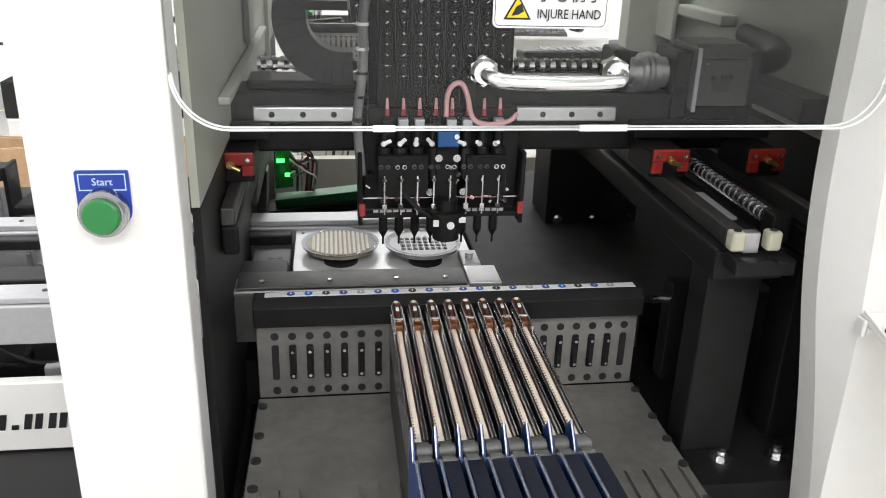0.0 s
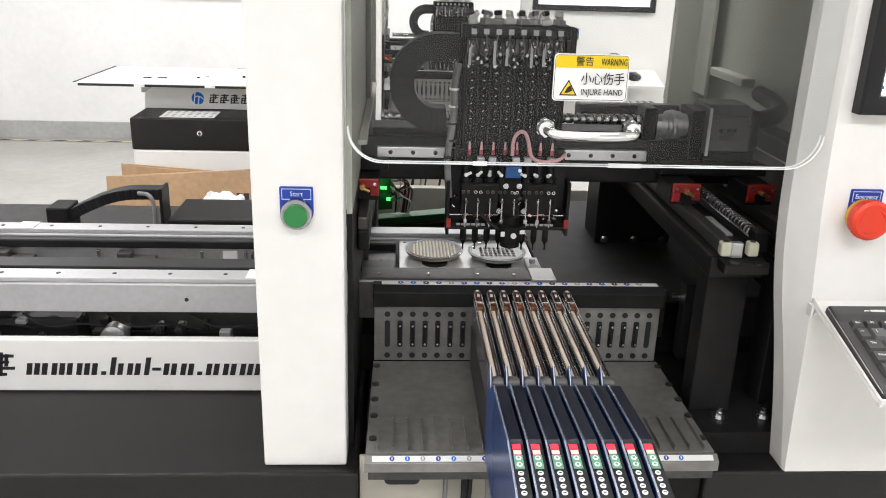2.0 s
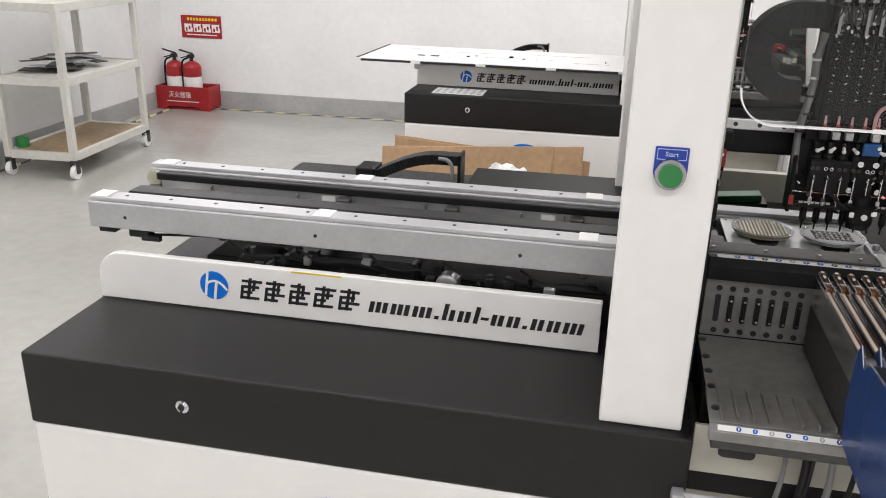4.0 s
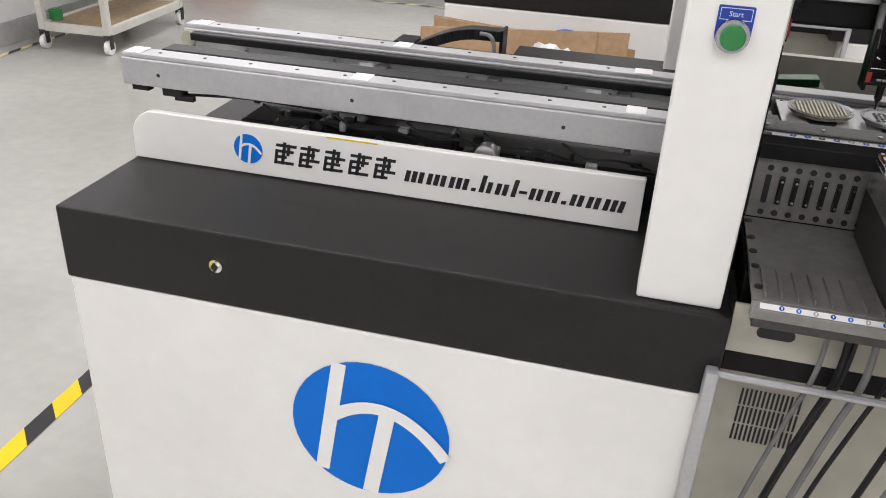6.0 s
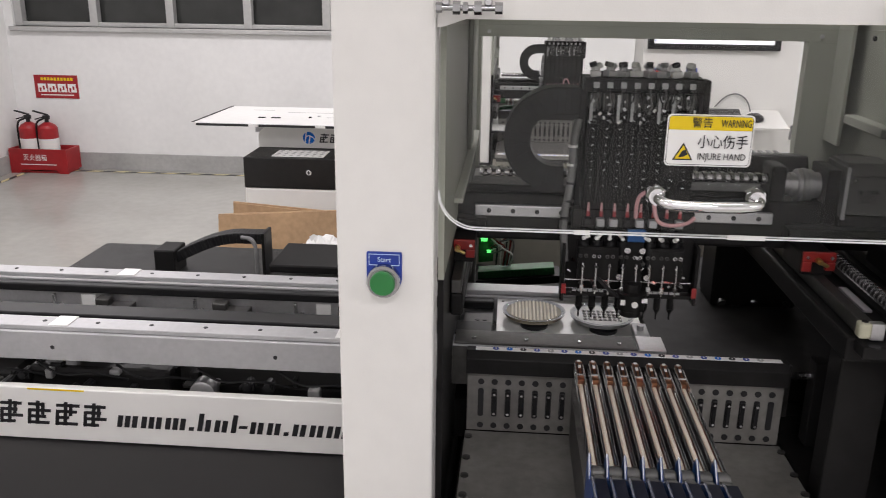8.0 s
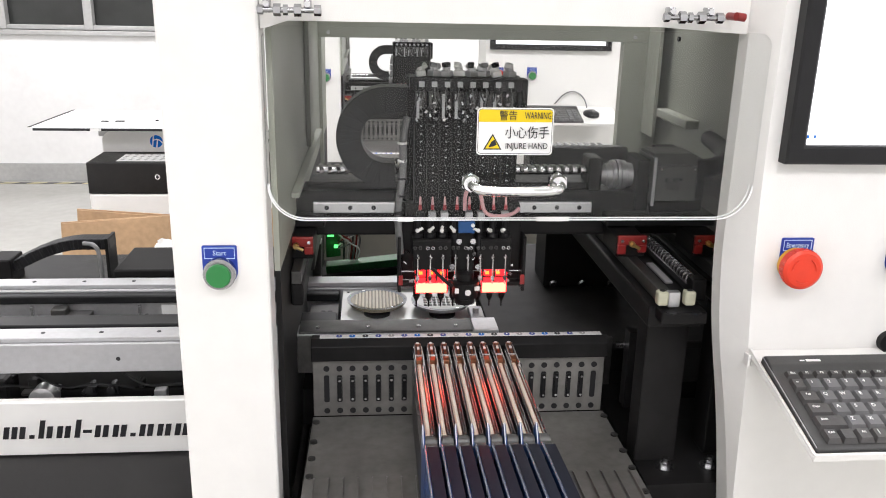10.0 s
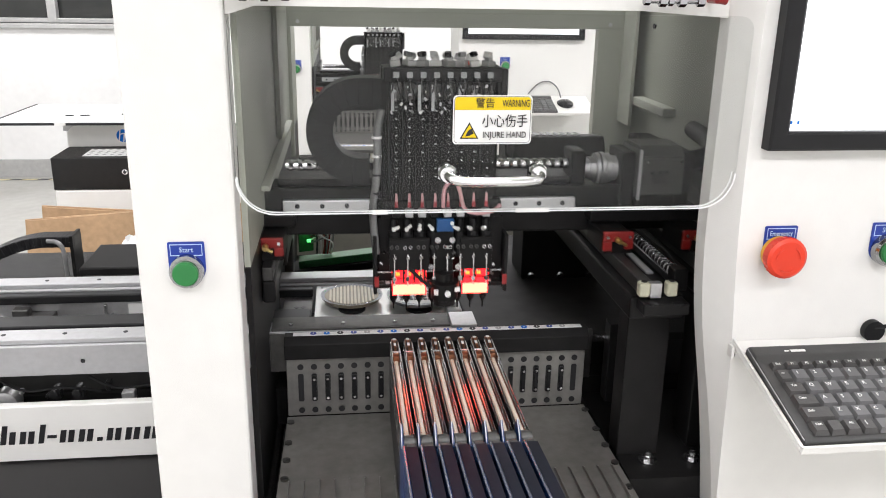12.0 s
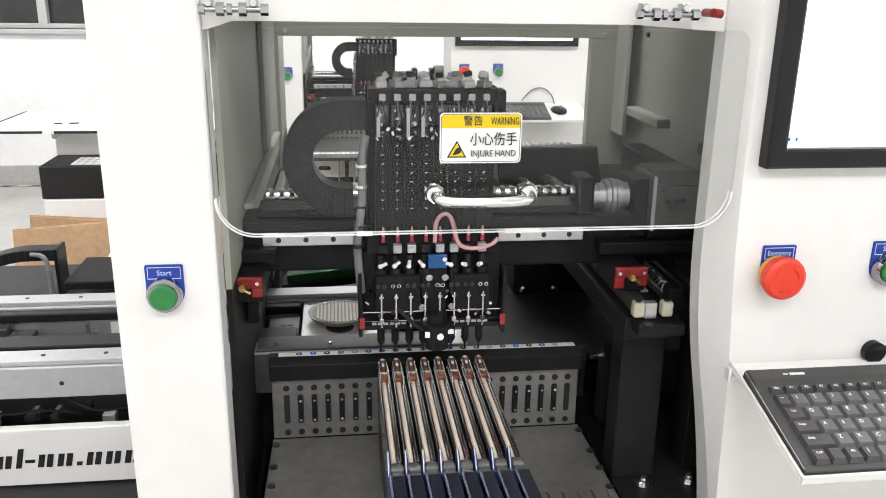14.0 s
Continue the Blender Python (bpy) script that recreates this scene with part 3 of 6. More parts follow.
def logo_panel(root):
    plate = part("logo_plate", prism(rounded(-0.786, -0.0935, 0.752, 0.820, (0.0, 0.0, 0.002, 0.035)), "y", 0.158, 0.170, 0.0015), WHITE, root, "white guard plate with printed marks")
    round_mark(plate, -0.612, 0.787, 0.0205, 0.0205, 0.1575, "small_emblem")
    # five square blocks of plain strokes, then a slanted row of bars
    for i in range(5):
        x = -0.5755 + i * 0.0348
        lens = [(0.86, 0.52, 0.80, 0.90), (0.60, 0.88, 0.66, 0.82), (0.84, 0.70, 0.88, 0.60)][i % 3]
        spec = [(0.0, 0.015 + 0.25 * k, 0.135 + 0.25 * k, w) for k, w in enumerate(lens)] + [(0.30, 0.0, 0.55, 0.13), (0.2, 0.0, 0.97, 0.14), (0.0, 0.4, 0.9, 0.13)]
        glyph_bars(plate, x, 0.7715, 0.0325, spec, INK, 0.1572, 0.16)
    bar, gap, dot, dash, tall = (0.30, 0.0, 0.66, 0.21), (0.38, 0.0, 0.66, 0.21), (0.34, 0.0, 0.2, 0.2), (0.46, 0.26, 0.42, 0.34), (0.30, 0.0, 1.0, 0.2)
    spec = [bar, bar, gap] * 3 + [dot, tall, gap, bar, gap, tall, dash, bar, gap, bar, gap, dot, bar, gap, bar, gap, bar, bar, bar]
    unit = 0.281 / sum(q[0] for q in spec)
    for n, (adv, lo, hi, wid) in enumerate(spec):
        x = -0.394 + unit * sum(q[0] for q in spec[:n])
        zz = 0.0235
        part("print_mark", prism([(x + 0.22 * lo * zz, 0.7735 + lo * zz), (x + wid * unit + 0.22 * lo * zz, 0.7735 + lo * zz), (x + wid * unit + 0.22 * hi * zz, 0.7735 + hi * zz), (x + 0.22 * hi * zz, 0.7735 + hi * zz)], "y", 0.1570, 0.1576), INK, plate)
    part("caution_strip", bx(-0.500, -0.430, 0.1573, 0.1579, 0.8175, 0.8195), YELLOW, plate)
    # the same guard on the far wing
    part("logo_plate", prism(rounded(0.905, 1.598, 0.752, 0.820, (0.0, 0.0, 0.035, 0.002)), "y", 0.158, 0.170, 0.0015), WHITE, root, "white guard plate")


def rails(root):
    def rail(name, y0, y1, x0, x1, label, low_z=0.850):
        ob = part(name, join(bx(x0, x1, y0, y1, low_z, 0.8865, 0.0015), bx(x0, x1, y0 + 0.004, y1 + 0.008, 0.8868, 0.8925, 0.001)), ALUPAINT, root, label)
        x = x0 + 0.05
        while x < min(x1, -0.1):
            part("screw_hole", cyl((x, (y0 + y1) / 2 + 0.006, 0.8926), (x, (y0 + y1) / 2 + 0.006, 0.8932), 0.0026, seg=10), INK, ob)
            x += 0.066
        for x in (x0 + 0.055, x0 + 0.33, x0 + 0.60):
            part("screw_hole", cyl((x, y0 - 0.0004, 0.867), (x, y0 + 0.001, 0.867), 0.0026, seg=10), INK, ob)
        for x in (-0.785, -0.463, -0.118):
            part("white_clip", bx(x - 0.012, x + 0.012, y0 + 0.005, y1 + 0.008, 0.8927, 0.8938, 0.0004), PALE, ob)
        return ob
    f = rail("front_rail", 0.172, 0.198, -0.80, 0.236, "long silver aluminium conveyor rail with screw holes")
    part("rail_cover", bx(0.008, 0.215, 0.176, 0.212, 0.893, 0.896, 0.001), DARKSTEEL, f)
    part("rail_face", bx(0.0065, 0.236, 0.1690, 0.1715, 0.846, 0.8925, 0.0006), DARKSTEEL, f, "dark steel rail face")
    part("rail_tip", bx(0.216, 0.246, 0.174, 0.213, 0.886, 0.8966, 0.001), ALU, f)
    for x in (0.03, 0.09, 0.15, 0.195):
        part("cover_screw", cyl((x, 0.186, 0.896), (x, 0.186, 0.8985), 0.0024, seg=10), STEEL, f)
    rail("back_rail", 0.352, 0.376, -0.81, 0.236, "long silver aluminium conveyor rail with screw holes")
    part("belt_bar", bx(-0.77, 0.05, 0.224, 0.258, 0.872, 0.8885, 0.002), BLACKPL, root, "black conveyor belt bar")
    part("belt_bar", bx(-0.79, 0.05, 0.334, 0.350, 0.873, 0.8845, 0.002), BLACKPL, root, "black conveyor belt bar")
    chan = part("rail_channel", bx(-0.785, 0.05, 0.340, 0.3515, 0.8475, 0.8728, 0.001), ALU, root, "grey steel rail channel")
    for x in (-0.70, -0.56, -0.49, -0.36, -0.22, -0.16):
        part("channel_tab", join(bx(x, x + 0.004, 0.334, 0.3398, 0.850, 0.870, 0.0008), cyl((x + 0.01, 0.337, 0.853), (x + 0.01, 0.3398, 0.853), 0.004, seg=10)), STEEL, chan)
    for x in (-0.52, -0.19):
        part("channel_label", bx(x, x + 0.02, 0.3385, 0.3397, 0.853, 0.869), PALE, chan)
    part("under_bar", bx(-0.74, 0.05, 0.256, 0.332, 0.842, 0.852, 0.002), DARKSTEEL, root)
    plate = part("pusher_plate", bx(0.012, 0.050, 0.265, 0.325, 0.868, 0.874, 0.001), DARKSTEEL, root)
    part("plate_holes", join(*[cyl((0.030 + 0.009 * i, 0.285 + 0.011 * j, 0.8742), (0.030 + 0.009 * i, 0.285 + 0.011 * j, 0.8746), 0.003, seg=12) for i in range(2) for j in range(2)]), INK, plate)
    for x in (-0.463, -0.30, -0.12):
        part("cross_link", join(bx(x - 0.02, x + 0.02, 0.199, 0.351, 0.8525, 0.862, 0.001), bx(x - 0.028, x - 0.008, 0.318, 0.334, 0.862, 0.872, 0.002)), DARKSTEEL, root)
    part("rail_end_block", bx(-0.808, -0.785, 0.20, 0.352, 0.85, 0.862, 0.002), DARKSTEEL, root)
    part("rail_pulley", cyl((-0.80, 0.345, 0.872), (-0.80, 0.351, 0.872), 0.012), CREAMPL, root, smooth=True)
    # running gear under the rails
    part("under_gear", join(bx(-0.66, -0.02, 0.23, 0.36, 0.752, 0.80, 0.004), bx(-0.52, -0.34, 0.195, 0.235, 0.78, 0.83, 0.006), bx(-0.60, -0.54, 0.20, 0.26, 0.7505, 0.815, 0.01)), BLACK, root, "black drive units under the rails")
    part("drive_disc", cyl((-0.294, 0.178, 0.812), (-0.294, 0.196, 0.812), 0.0155, seg=28), ALU, root, "ribbed silver pulley", True)
    for x, z in ((-0.545, 0.81), (-0.52, 0.823), (-0.46, 0.805), (-0.44, 0.812), (-0.24, 0.822), (-0.215, 0.822)):
        part("air_fitting", join(cyl((x, 0.18, z), (x, 0.2, z), 0.005, seg=10), bx(x - 0.004, x + 0.006, 0.186, 0.196, z - 0.008, z + 0.002, 0.001)), BLACKPL, root)
    part("limit_bracket", join(bx(-0.79, -0.765, 0.176, 0.19, 0.842, 0.8498, 0.001), bx(-0.745, -0.715, 0.176, 0.194, 0.838, 0.8498, 0.002), bx(-0.728, -0.700, 0.178, 0.186, 0.833, 0.841, 0.001), tube([(-0.715, 0.185, 0.841), (-0.62, 0.190, 0.846), (-0.52, 0.192, 0.841)], 0.002, 6)), BLACKPL, root)
    rnd = random.Random(11)
    for i in range(34):
        x, y, z = rnd.uniform(-0.62, -0.10), rnd.uniform(0.186, 0.228), rnd.uniform(0.795, 0.842)
        w = rnd.uniform(0.004, 0.016)
        part("gear_piece", bx(x, x + w, y, y + 0.012, z, z + rnd.uniform(0.004, 0.014), 0.0012, 1), (BLACKPL, BLACK, DARKSTEEL, ALU, BLACKPL, CABLE)[i % 6], root)
    for i in range(5):
        x = -0.60 + 0.1 * i
        part("gear_cable", tube([(x, 0.185, 0.842), (x + 0.03, 0.18, 0.825), (x + 0.07, 0.182, 0.832), (x + 0.11, 0.19, 0.82)], 0.0016, 5), BLACKPL, root)
    # drag chain lying on the rear of the base
    links = bmesh.new()
    for i in range(26):
        a = i / 25
        x = -0.56 + 0.17 * a
        z = 0.783 + 0.042 * math.sin(min(1.0, a * 1.35) * math.pi / 2)
        slope = math.atan2(0.042 * math.cos(min(1, a * 1.35) * math.pi / 2) * 1.35 * math.pi / 2 if a < 0.74 else 0, 0.17)
        links = join(links, turned(bx(-0.0042, 0.0042, -0.018 + 0.001 * (i % 2), 0.018, -0.010, 0.010, 0.0012, 1), pose(x, 0.78, z, 0, -math.degrees(slope), 0)))
    ch = part("drag_chain", links, BLACKPL, root, "black plastic cable drag chain")
    part("chain_bracket", bx(-0.392, -0.386, 0.755, 0.805, 0.7505, 0.838, 0.001), BLACK, ch)
    part("chain_plate", bx(-0.60, -0.56, 0.75, 0.81, 0.7505, 0.80, 0.003), BLACK, ch)
    part("chain_wire", tube([(-0.43, 0.758, 0.829), (-0.408, 0.752, 0.829), (-0.400, 0.75, 0.81), (-0.400, 0.75, 0.76)], 0.004), CABLE, ch, smooth=True)
    part("rear_fin_plate", bx(-0.37, -0.03, 0.72, 0.86, 0.775, 0.79, 0.003), BLACK, root)


def door(root):
    out = rounded(0.005, 0.440, 1.088, 1.254, (0.032, 0.032, 0.012, 0.012), 10)
    d = part("acrylic_door", prism(out, "y", -0.028, -0.022), DOORGLASS, root, "clear acrylic lift-up door with rounded corners")
    d.visible_shadow = False
    # white rim: light caught in the door's polished lower edge, painted on
    rim = bmesh.new()
    inner = rounded(0.0063, 0.4387, 1.0893, 1.2527, (0.0307, 0.0307, 0.0107, 0.0107), 10)
    n = len(out)
    for y, flip in ((-0.0284, False), (-0.0216, True)):
        a = [rim.verts.new((x, y, z)) for x, z in out]
        c = [rim.verts.new((x, y, z)) for x, z in inner]
        for i in range(n):
            if max(out[i][1], out[(i + 1) % n][1]) < 1.125:
                q = (a[i], a[(i + 1) % n], c[(i + 1) % n], c[i])
                rim.faces.new(q[::-1] if flip else q)
    part("polished_edge", rim, RIMWHITE, d, "polished door edge with its caught light painted white")
    for x0, x1 in ((0.118, 0.131), (0.242, 0.272)):
        part("edge_patch", bx(x0, x1, -0.0292, -0.0285, 1.0875, 1.0915), PALE, d)
    # handle
    pts = [(0.181, -0.029, 1.124), (0.181, -0.052, 1.124), (0.190, -0.060, 1.122), (0.250, -0.060, 1.122), (0.2585, -0.052, 1.124), (0.2585, -0.029, 1.124)]
    part("door_handle", tube(pts, 0.0043, 14, 2), CHROME, d, "polished chrome bar handle", True)
    for x in (0.181, 0.2585):
        part("handle_nut", join(cyl((x, -0.035, 1.124), (x, -0.0285, 1.124), 0.0088, seg=6), cyl((x, -0.040, 1.124), (x, -0.035, 1.124), 0.0066, 0.0080, seg=18)), CHROME, d)
    # warning label
    x0, x1, z0, z1, y = 0.1885, 0.2555, 1.1455, 1.1865, -0.0288
    part("warning_label", prism(rounded(x0, x1, z0, z1, (0.0035,) * 4), "y", y - 0.0004, y), PALE, d, "white and yellow warning label")
    edge = rounded(x0 + 0.0012, x1 - 0.0012, z0 + 0.0012, z1 - 0.0012, (0.003,) * 4, 4)
    part("label_border", tube([(u, y - 0.0005, v) for u, v in edge + edge[:1]], 0.00022, 4, 0), INK, d)
    part("yellow_band", prism(rounded(x0 + 0.0016, x1 - 0.0016, z1 - 0.0122, z1 - 0.0016, (0, 0, 0.0025, 0.0025)), "y", y - 0.0008, y - 0.0005), YELLOW, d)
    tri = [(0.1945, 1.1502), (0.2105, 1.1502), (0.2025, 1.1642)]
    part("triangle_edge", prism(tri, "y", y - 0.0008, y - 0.0005), INK, d)
    tri2 = [(0.1963, 1.1513), (0.2087, 1.1513), (0.2025, 1.1621)]
    part("triangle", prism(tri2, "y", y - 0.0011, y - 0.0009), YELLOW, d)
    part("hazard_mark", prism([(0.1990, 1.1523), (0.2030, 1.1530), (0.2062, 1.1548), (0.2044, 1.1590), (0.2015, 1.1573)], "y", y - 0.0014, y - 0.0012), INK, d)
    put = lambda x, z: Matrix.Translation((x, y - 0.0012, z)) @ FACE
    letters("警告", INK, d, put(0.2155, z1 - 0.0069), 0.0085, 0.0155)
    letters("WARNING", INK, d, put(0.2415, z1 - 0.0069), 0.0085, 0.023)
    letters("小心伤手", INK, d, put(0.2325, 1.1645), 0.0115, 0.0385)
    letters("INJURE HAND", INK, d, put(0.2325, 1.1533), 0.0075, 0.037)

    for ob in [o for o in d.children if o.name.split(".")[0] in ("warning_label", "label_border", "yellow_band", "triangle_edge", "triangle", "hazard_mark", "lettering")]:
        ob.location = (-0.0030, 0, 0.0022)

def feeder_bank(root):
    b = part("feeder_bank", join(bx(0.0245, 0.3745, 0.160, 0.168, 0.793, 0.868, 0.001)), TRAYGREY, root, "grey steel feeder bank with rows of slots")
    part("top_bar", prism([(0.152, 0.868), (0.172, 0.868), (0.172, 0.8935), (0.160, 0.8935), (0.152, 0.886)], "x", 0.0235, 0.3755, 0.0008), BLACK, b, "black bar along the top of the bank")
    part("number_strip", turned(bx(0.0335, 0.3685, 0.0, 0.0085, 0, 0.0006), pose(0, 0.1605, 0.8937)), PALE, b, "white strip with coloured lane dots")
    for i in range(20):
        x = 0.056 + i * 0.01525
        part("lane_dot", turned(cyl((0, 0, 0), (0, 0, 0.0004), 0.0036, seg=14), pose(x, 0.1648, 0.8944)), (PLATEBLUE, BLUE, INK, PLATEBLUE, SKIRT)[i % 5], b)
        part("dot_mark", bx(x - 0.0006, x + 0.0006, 0.1634, 0.1662, 0.8949, 0.8951), PALE, b)
    for i in range(22):
        x = LANE0 + i * PITCH
        s = part("slot", prism(rounded(x - 0.0032, x + 0.0032, 0.812, 0.847, (0.002,) * 4, 3), "y", 0.1590, 0.1598), INK, b)
        for z in (0.8555, 0.8005):
            part("slot_hole", cyl((x, 0.1590, z), (x, 0.1598, z), 0.0036, seg=14), INK, b)
        if 0 < i < 21:
            part("connector", bx(x - 0.0024, x + 0.0024, 0.1555, 0.1588, 0.814, 0.845, 0.0006), BLACKPL, b)
            for z in (0.8415, 0.8175):
                part("contact_pin", cyl((x, 0.1545, z), (x, 0.1556, z), 0.0016, seg=8), STEEL, b)
    # table in front of the bank
    t = part("feeder_table", prism([(0.0235, 0.1595), (0.3775, 0.1595), (0.3795, -0.040), (0.0215, -0.040)], "z", 0.786, 0.7925, 0.0006), TRAYGREY, root, "grey steel feeder table with fins at its front edge")
    part("front_lip", prism([(-0.0405, 0.776), (-0.0405, 0.7915), (-0.0425, 0.7915), (-0.0500, 0.7865), (-0.0500, 0.776)], "x", 0.0205, 0.3815, 0.0005), TRAYGREY, t)
    part("front_apron", bx(0.024, 0.378, -0.047, -0.030, 0.765, 0.7755, 0.001), DARKSTEEL, t)
    tilt = pose(0, -0.0462, 0.7894, 33.7)
    part("number_strip", turned(bx(0.028, 0.376, -0.0030, 0.0030, 0, 0.0006), tilt), PALE, t, "white strip with coloured lane dots")
    for i in range(20):
        x = 0.048 + i * 0.0155
        part("lane_dot", turned(cyl((x, 0, 0.0006), (x, 0, 0.0010), 0.0025, seg=12), tilt), (PLATEBLUE, BLUE, SKIRT)[i % 3], t)
        part("dot_mark", turned(bx(x - 0.0006, x + 0.0006, -0.0012, 0.0012, 0.0010, 0.0013), tilt), PALE, t)
    for i in range(23):
        x = LANE0 + (i - 0.5) * PITCH
        fin = prism([(-0.036, 0.7927), (0.028, 0.7927), (0.020, 0.7965), (-0.036, 0.7985)], "x", x - 0.0007, x + 0.0007)
        part("fin", fin, TRAYGREY, t)
    for y in (0.145, 0.10, 0.065, 0.03, -0.015):
        for x in (0.0215, 0.3815):
            xx = x + (0.0065 if x < 0.2 else -0.0065)
            part("table_screw", join(cyl((xx, y, 0.7926), (xx, y, 0.7945), 0.0042, seg=14), cyl((xx, y, 0.7945), (xx, y, 0.7950), 0.0022, seg=6)), DARKSTEEL, t)
    part("table_support", bx(0.02, 0.38, 0.03, 0.15, 0.745, 0.7855, 0.002), BLACK, t)


def interior(root):
    part("inner_deck", bx(0.0065, 0.6115, 0.218, 0.738, 0.7505, 0.80), BLACK, root, "black inner deck")
    part("inner_deck", bx(0.390, 0.5975, 0.021, 0.217, 0.7505, 0.777), BLACK, root)
    part("work_table", bx(0.25, 0.545, 0.222, 0.66, 0.845, 0.855, 0.002), TABLEBLACK, root, "black anodised work table")
    part("work_table_front", bx(0.25, 0.40, 0.214, 0.221, 0.80, 0.866, 0.001), DARKSTEEL, root)
    part("table_leg", bx(0.30, 0.50, 0.25, 0.60, 0.801, 0.8445), BLACK, root)
    blk = part("cylinder_block", prism([(0.430, 0.8555), (0.505, 0.8555), (0.505, 0.985), (0.490, 0.985), (0.430, 0.955)], "x", 0.354, 0.470, 0.003), BLACK, root, "black bracket block with three bolts")
    for x in (0.368, 0.413, 0.457):
        part("block_bolt", join(cyl((x, 0.4235, 0.862), (x, 0.4295, 0.862), 0.0042, seg=6), cyl((x, 0.4275, 0.862), (x, 0.4295, 0.862), 0.0062, seg=16)), STEEL, blk)
    part("rear_cover", prism([(0.60, 0.98), (0.68, 0.98), (0.68, 1.03), (0.63, 1.035)], "x", 0.36, 0.53, 0.003), BLACK, root, "black vented rear cover")
    for i in range(9):
        part("cover_vent", bx(0.39 + i * 0.012, 0.396 + i * 0.012, 0.64, 0.67, 1.0342, 1.0352), CABLE, root)
    part("cable_duct", bx(0.560, 0.5975, 0.26, 0.60, 1.020, 1.046, 0.003), BLACK, root, "black cable duct along the inner wall")
    part("side_bracket", prism([(0.30, 0.93), (0.62, 0.93), (0.62, 0.99), (0.36, 0.99)], "x", 0.008, 0.020, 0.002), DARKSTEEL, root)
    # right-hand slide: beam, two steel rails, ball screw
    bmX = part("slide_beam", bx(0.382, 0.440, 0.046, 0.68, 0.950, 0.975, 0.003), BLACK, root, "black slide beam")
    part("slide_rail", bx(0.3925, 0.4055, 0.046, 0.68, 0.9752, 0.990, 0.0015), DARKSTEEL, bmX)
    part("slide_strip", bx(0.4065, 0.409, 0.07, 0.68, 0.9752, 0.980, 0.0006), STEEL, bmX)
    screw = cyl((0.4385, 0.080, 0.990), (0.4385, 0.68, 0.990), 0.0040, seg=14)
    for i in range(64):
        y = 0.082 + i * 0.0092
        screw = join(screw, turned(cyl((-0.0011, 0, 0), (0.0011, 0, 0), 0.0068, seg=12), pose(0.4385, y, 0.990, 0, 0, 66)))
    part("ball_screw", screw, STEEL, bmX, "steel ball screw with a coarse thread")
    part("screw_bearing", bx(0.4305, 0.4465, 0.058, 0.076, 0.9752, 0.999, 0.002), BLACK, bmX)
    # black sleeve over the steel core, painting the dark grooves between threads
    part("screw_core", cyl((0.4385, 0.0765, 0.990), (0.4385, 0.68, 0.990), 0.0052, seg=14), BLACKPL, bmX)
    part("side_strip", bx(0.4215, 0.4300, 0.112, 0.180, 0.9752, 0.9780, 0.0006), ALUPAINT, bmX, "short white strip")
    part("screw_shroud", bx(0.4475, 0.4545, 0.08, 0.68, 0.976, 0.992, 0.002), BLACK, bmX)
    for x in (0.3905, 0.4190):
        part("stop_screw", cyl((x, 0.036, 0.9955), (x, 0.036, 0.9962), 0.0030, seg=14), INK, bmX)
        part("nylon_stop", bx(x - 0.0057, x + 0.0057, 0.0305, 0.042, 0.9802, 0.9955, 0.0025, 3), CREAMPL, bmX, "cream nylon end stop")
    part("stop_plate", bx(0.3985, 0.411, 0.038, 0.047, 0.976, 0.9925, 0.001), ALU, bmX)
    part("slide_rail", bx(0.482, 0.494, 0.05, 0.68, 0.9752, 0.990, 0.0015), DARKSTEEL, bmX)
    part("slide_beam", bx(0.474, 0.502, 0.05, 0.68, 0.955, 0.975, 0.003), BLACK, root)
    post = part("slide_post", join(bx(0.390, 0.437, 0.068, 0.10, 0.777, 0.9495, 0.002), bx(0.389, 0.437, 0.026, 0.105, 0.9615, 0.9745, 0.002)), BLACK, root, "black upright post under the slide")
    part("post", bx(0.475, 0.501, 0.08, 0.12, 0.777, 0.9545, 0.002), BLACK, root)
    for x in (0.398, 0.424):
        part("post_bolt", cyl((x, 0.026, 0.9742), (x, 0.026, 0.976), 0.0055, seg=6), BLACKPL, post)
    for x in (0.421, 0.472):
        part("deck_bolt", join(cyl((x, 0.054, 0.7770), (x, 0.054, 0.7792), 0.0105, seg=20), cyl((x, 0.054, 0.7792), (x, 0.054, 0.7842), 0.0062, seg=6), cyl((x, 0.054, 0.7842), (x, 0.054, 0.790), 0.0036, seg=10)), STEEL, root, "bright hexagon bolt on a washer")
    part("air_line", join(cyl((0.388, 0.165, 0.878), (0.41, 0.165, 0.878), 0.004, seg=10), cyl((0.40, 0.165, 0.878), (0.404, 0.165, 0.878), 0.006, seg=6)), STEEL, root)
    part("side_plate", bx(0.4, 0.44, 0.15, 0.17, 0.80, 0.90, 0.001), BLACK, root)
    # left-hand slide
    lb = part("slide_beam", bx(0.0065, 0.02, 0.12, 0.68, 0.950, 0.975, 0.003), BLACK, root, "black slide beam")
    part("slide_rail", bx(0.007, 0.018, 0.12, 0.68, 0.9752, 0.990, 0.0015), DARKSTEEL, lb)
    part("strut", prism([(0.30, 0.80), (0.33, 0.80), (0.45, 0.93), (0.42, 0.93)], "x", 0.010, 0.022, 0.002), DARKSTEEL, root)
    # control board with lamps and wires
    gb = part("control_board", turned(bx(-0.012, 0.012, -0.002, 0.002, -0.04, 0.045, 0.0008), pose(0.032, 0.56, 0.905, 0, 0, 20)), PCBGREEN, root, "green control board with lit lamps")
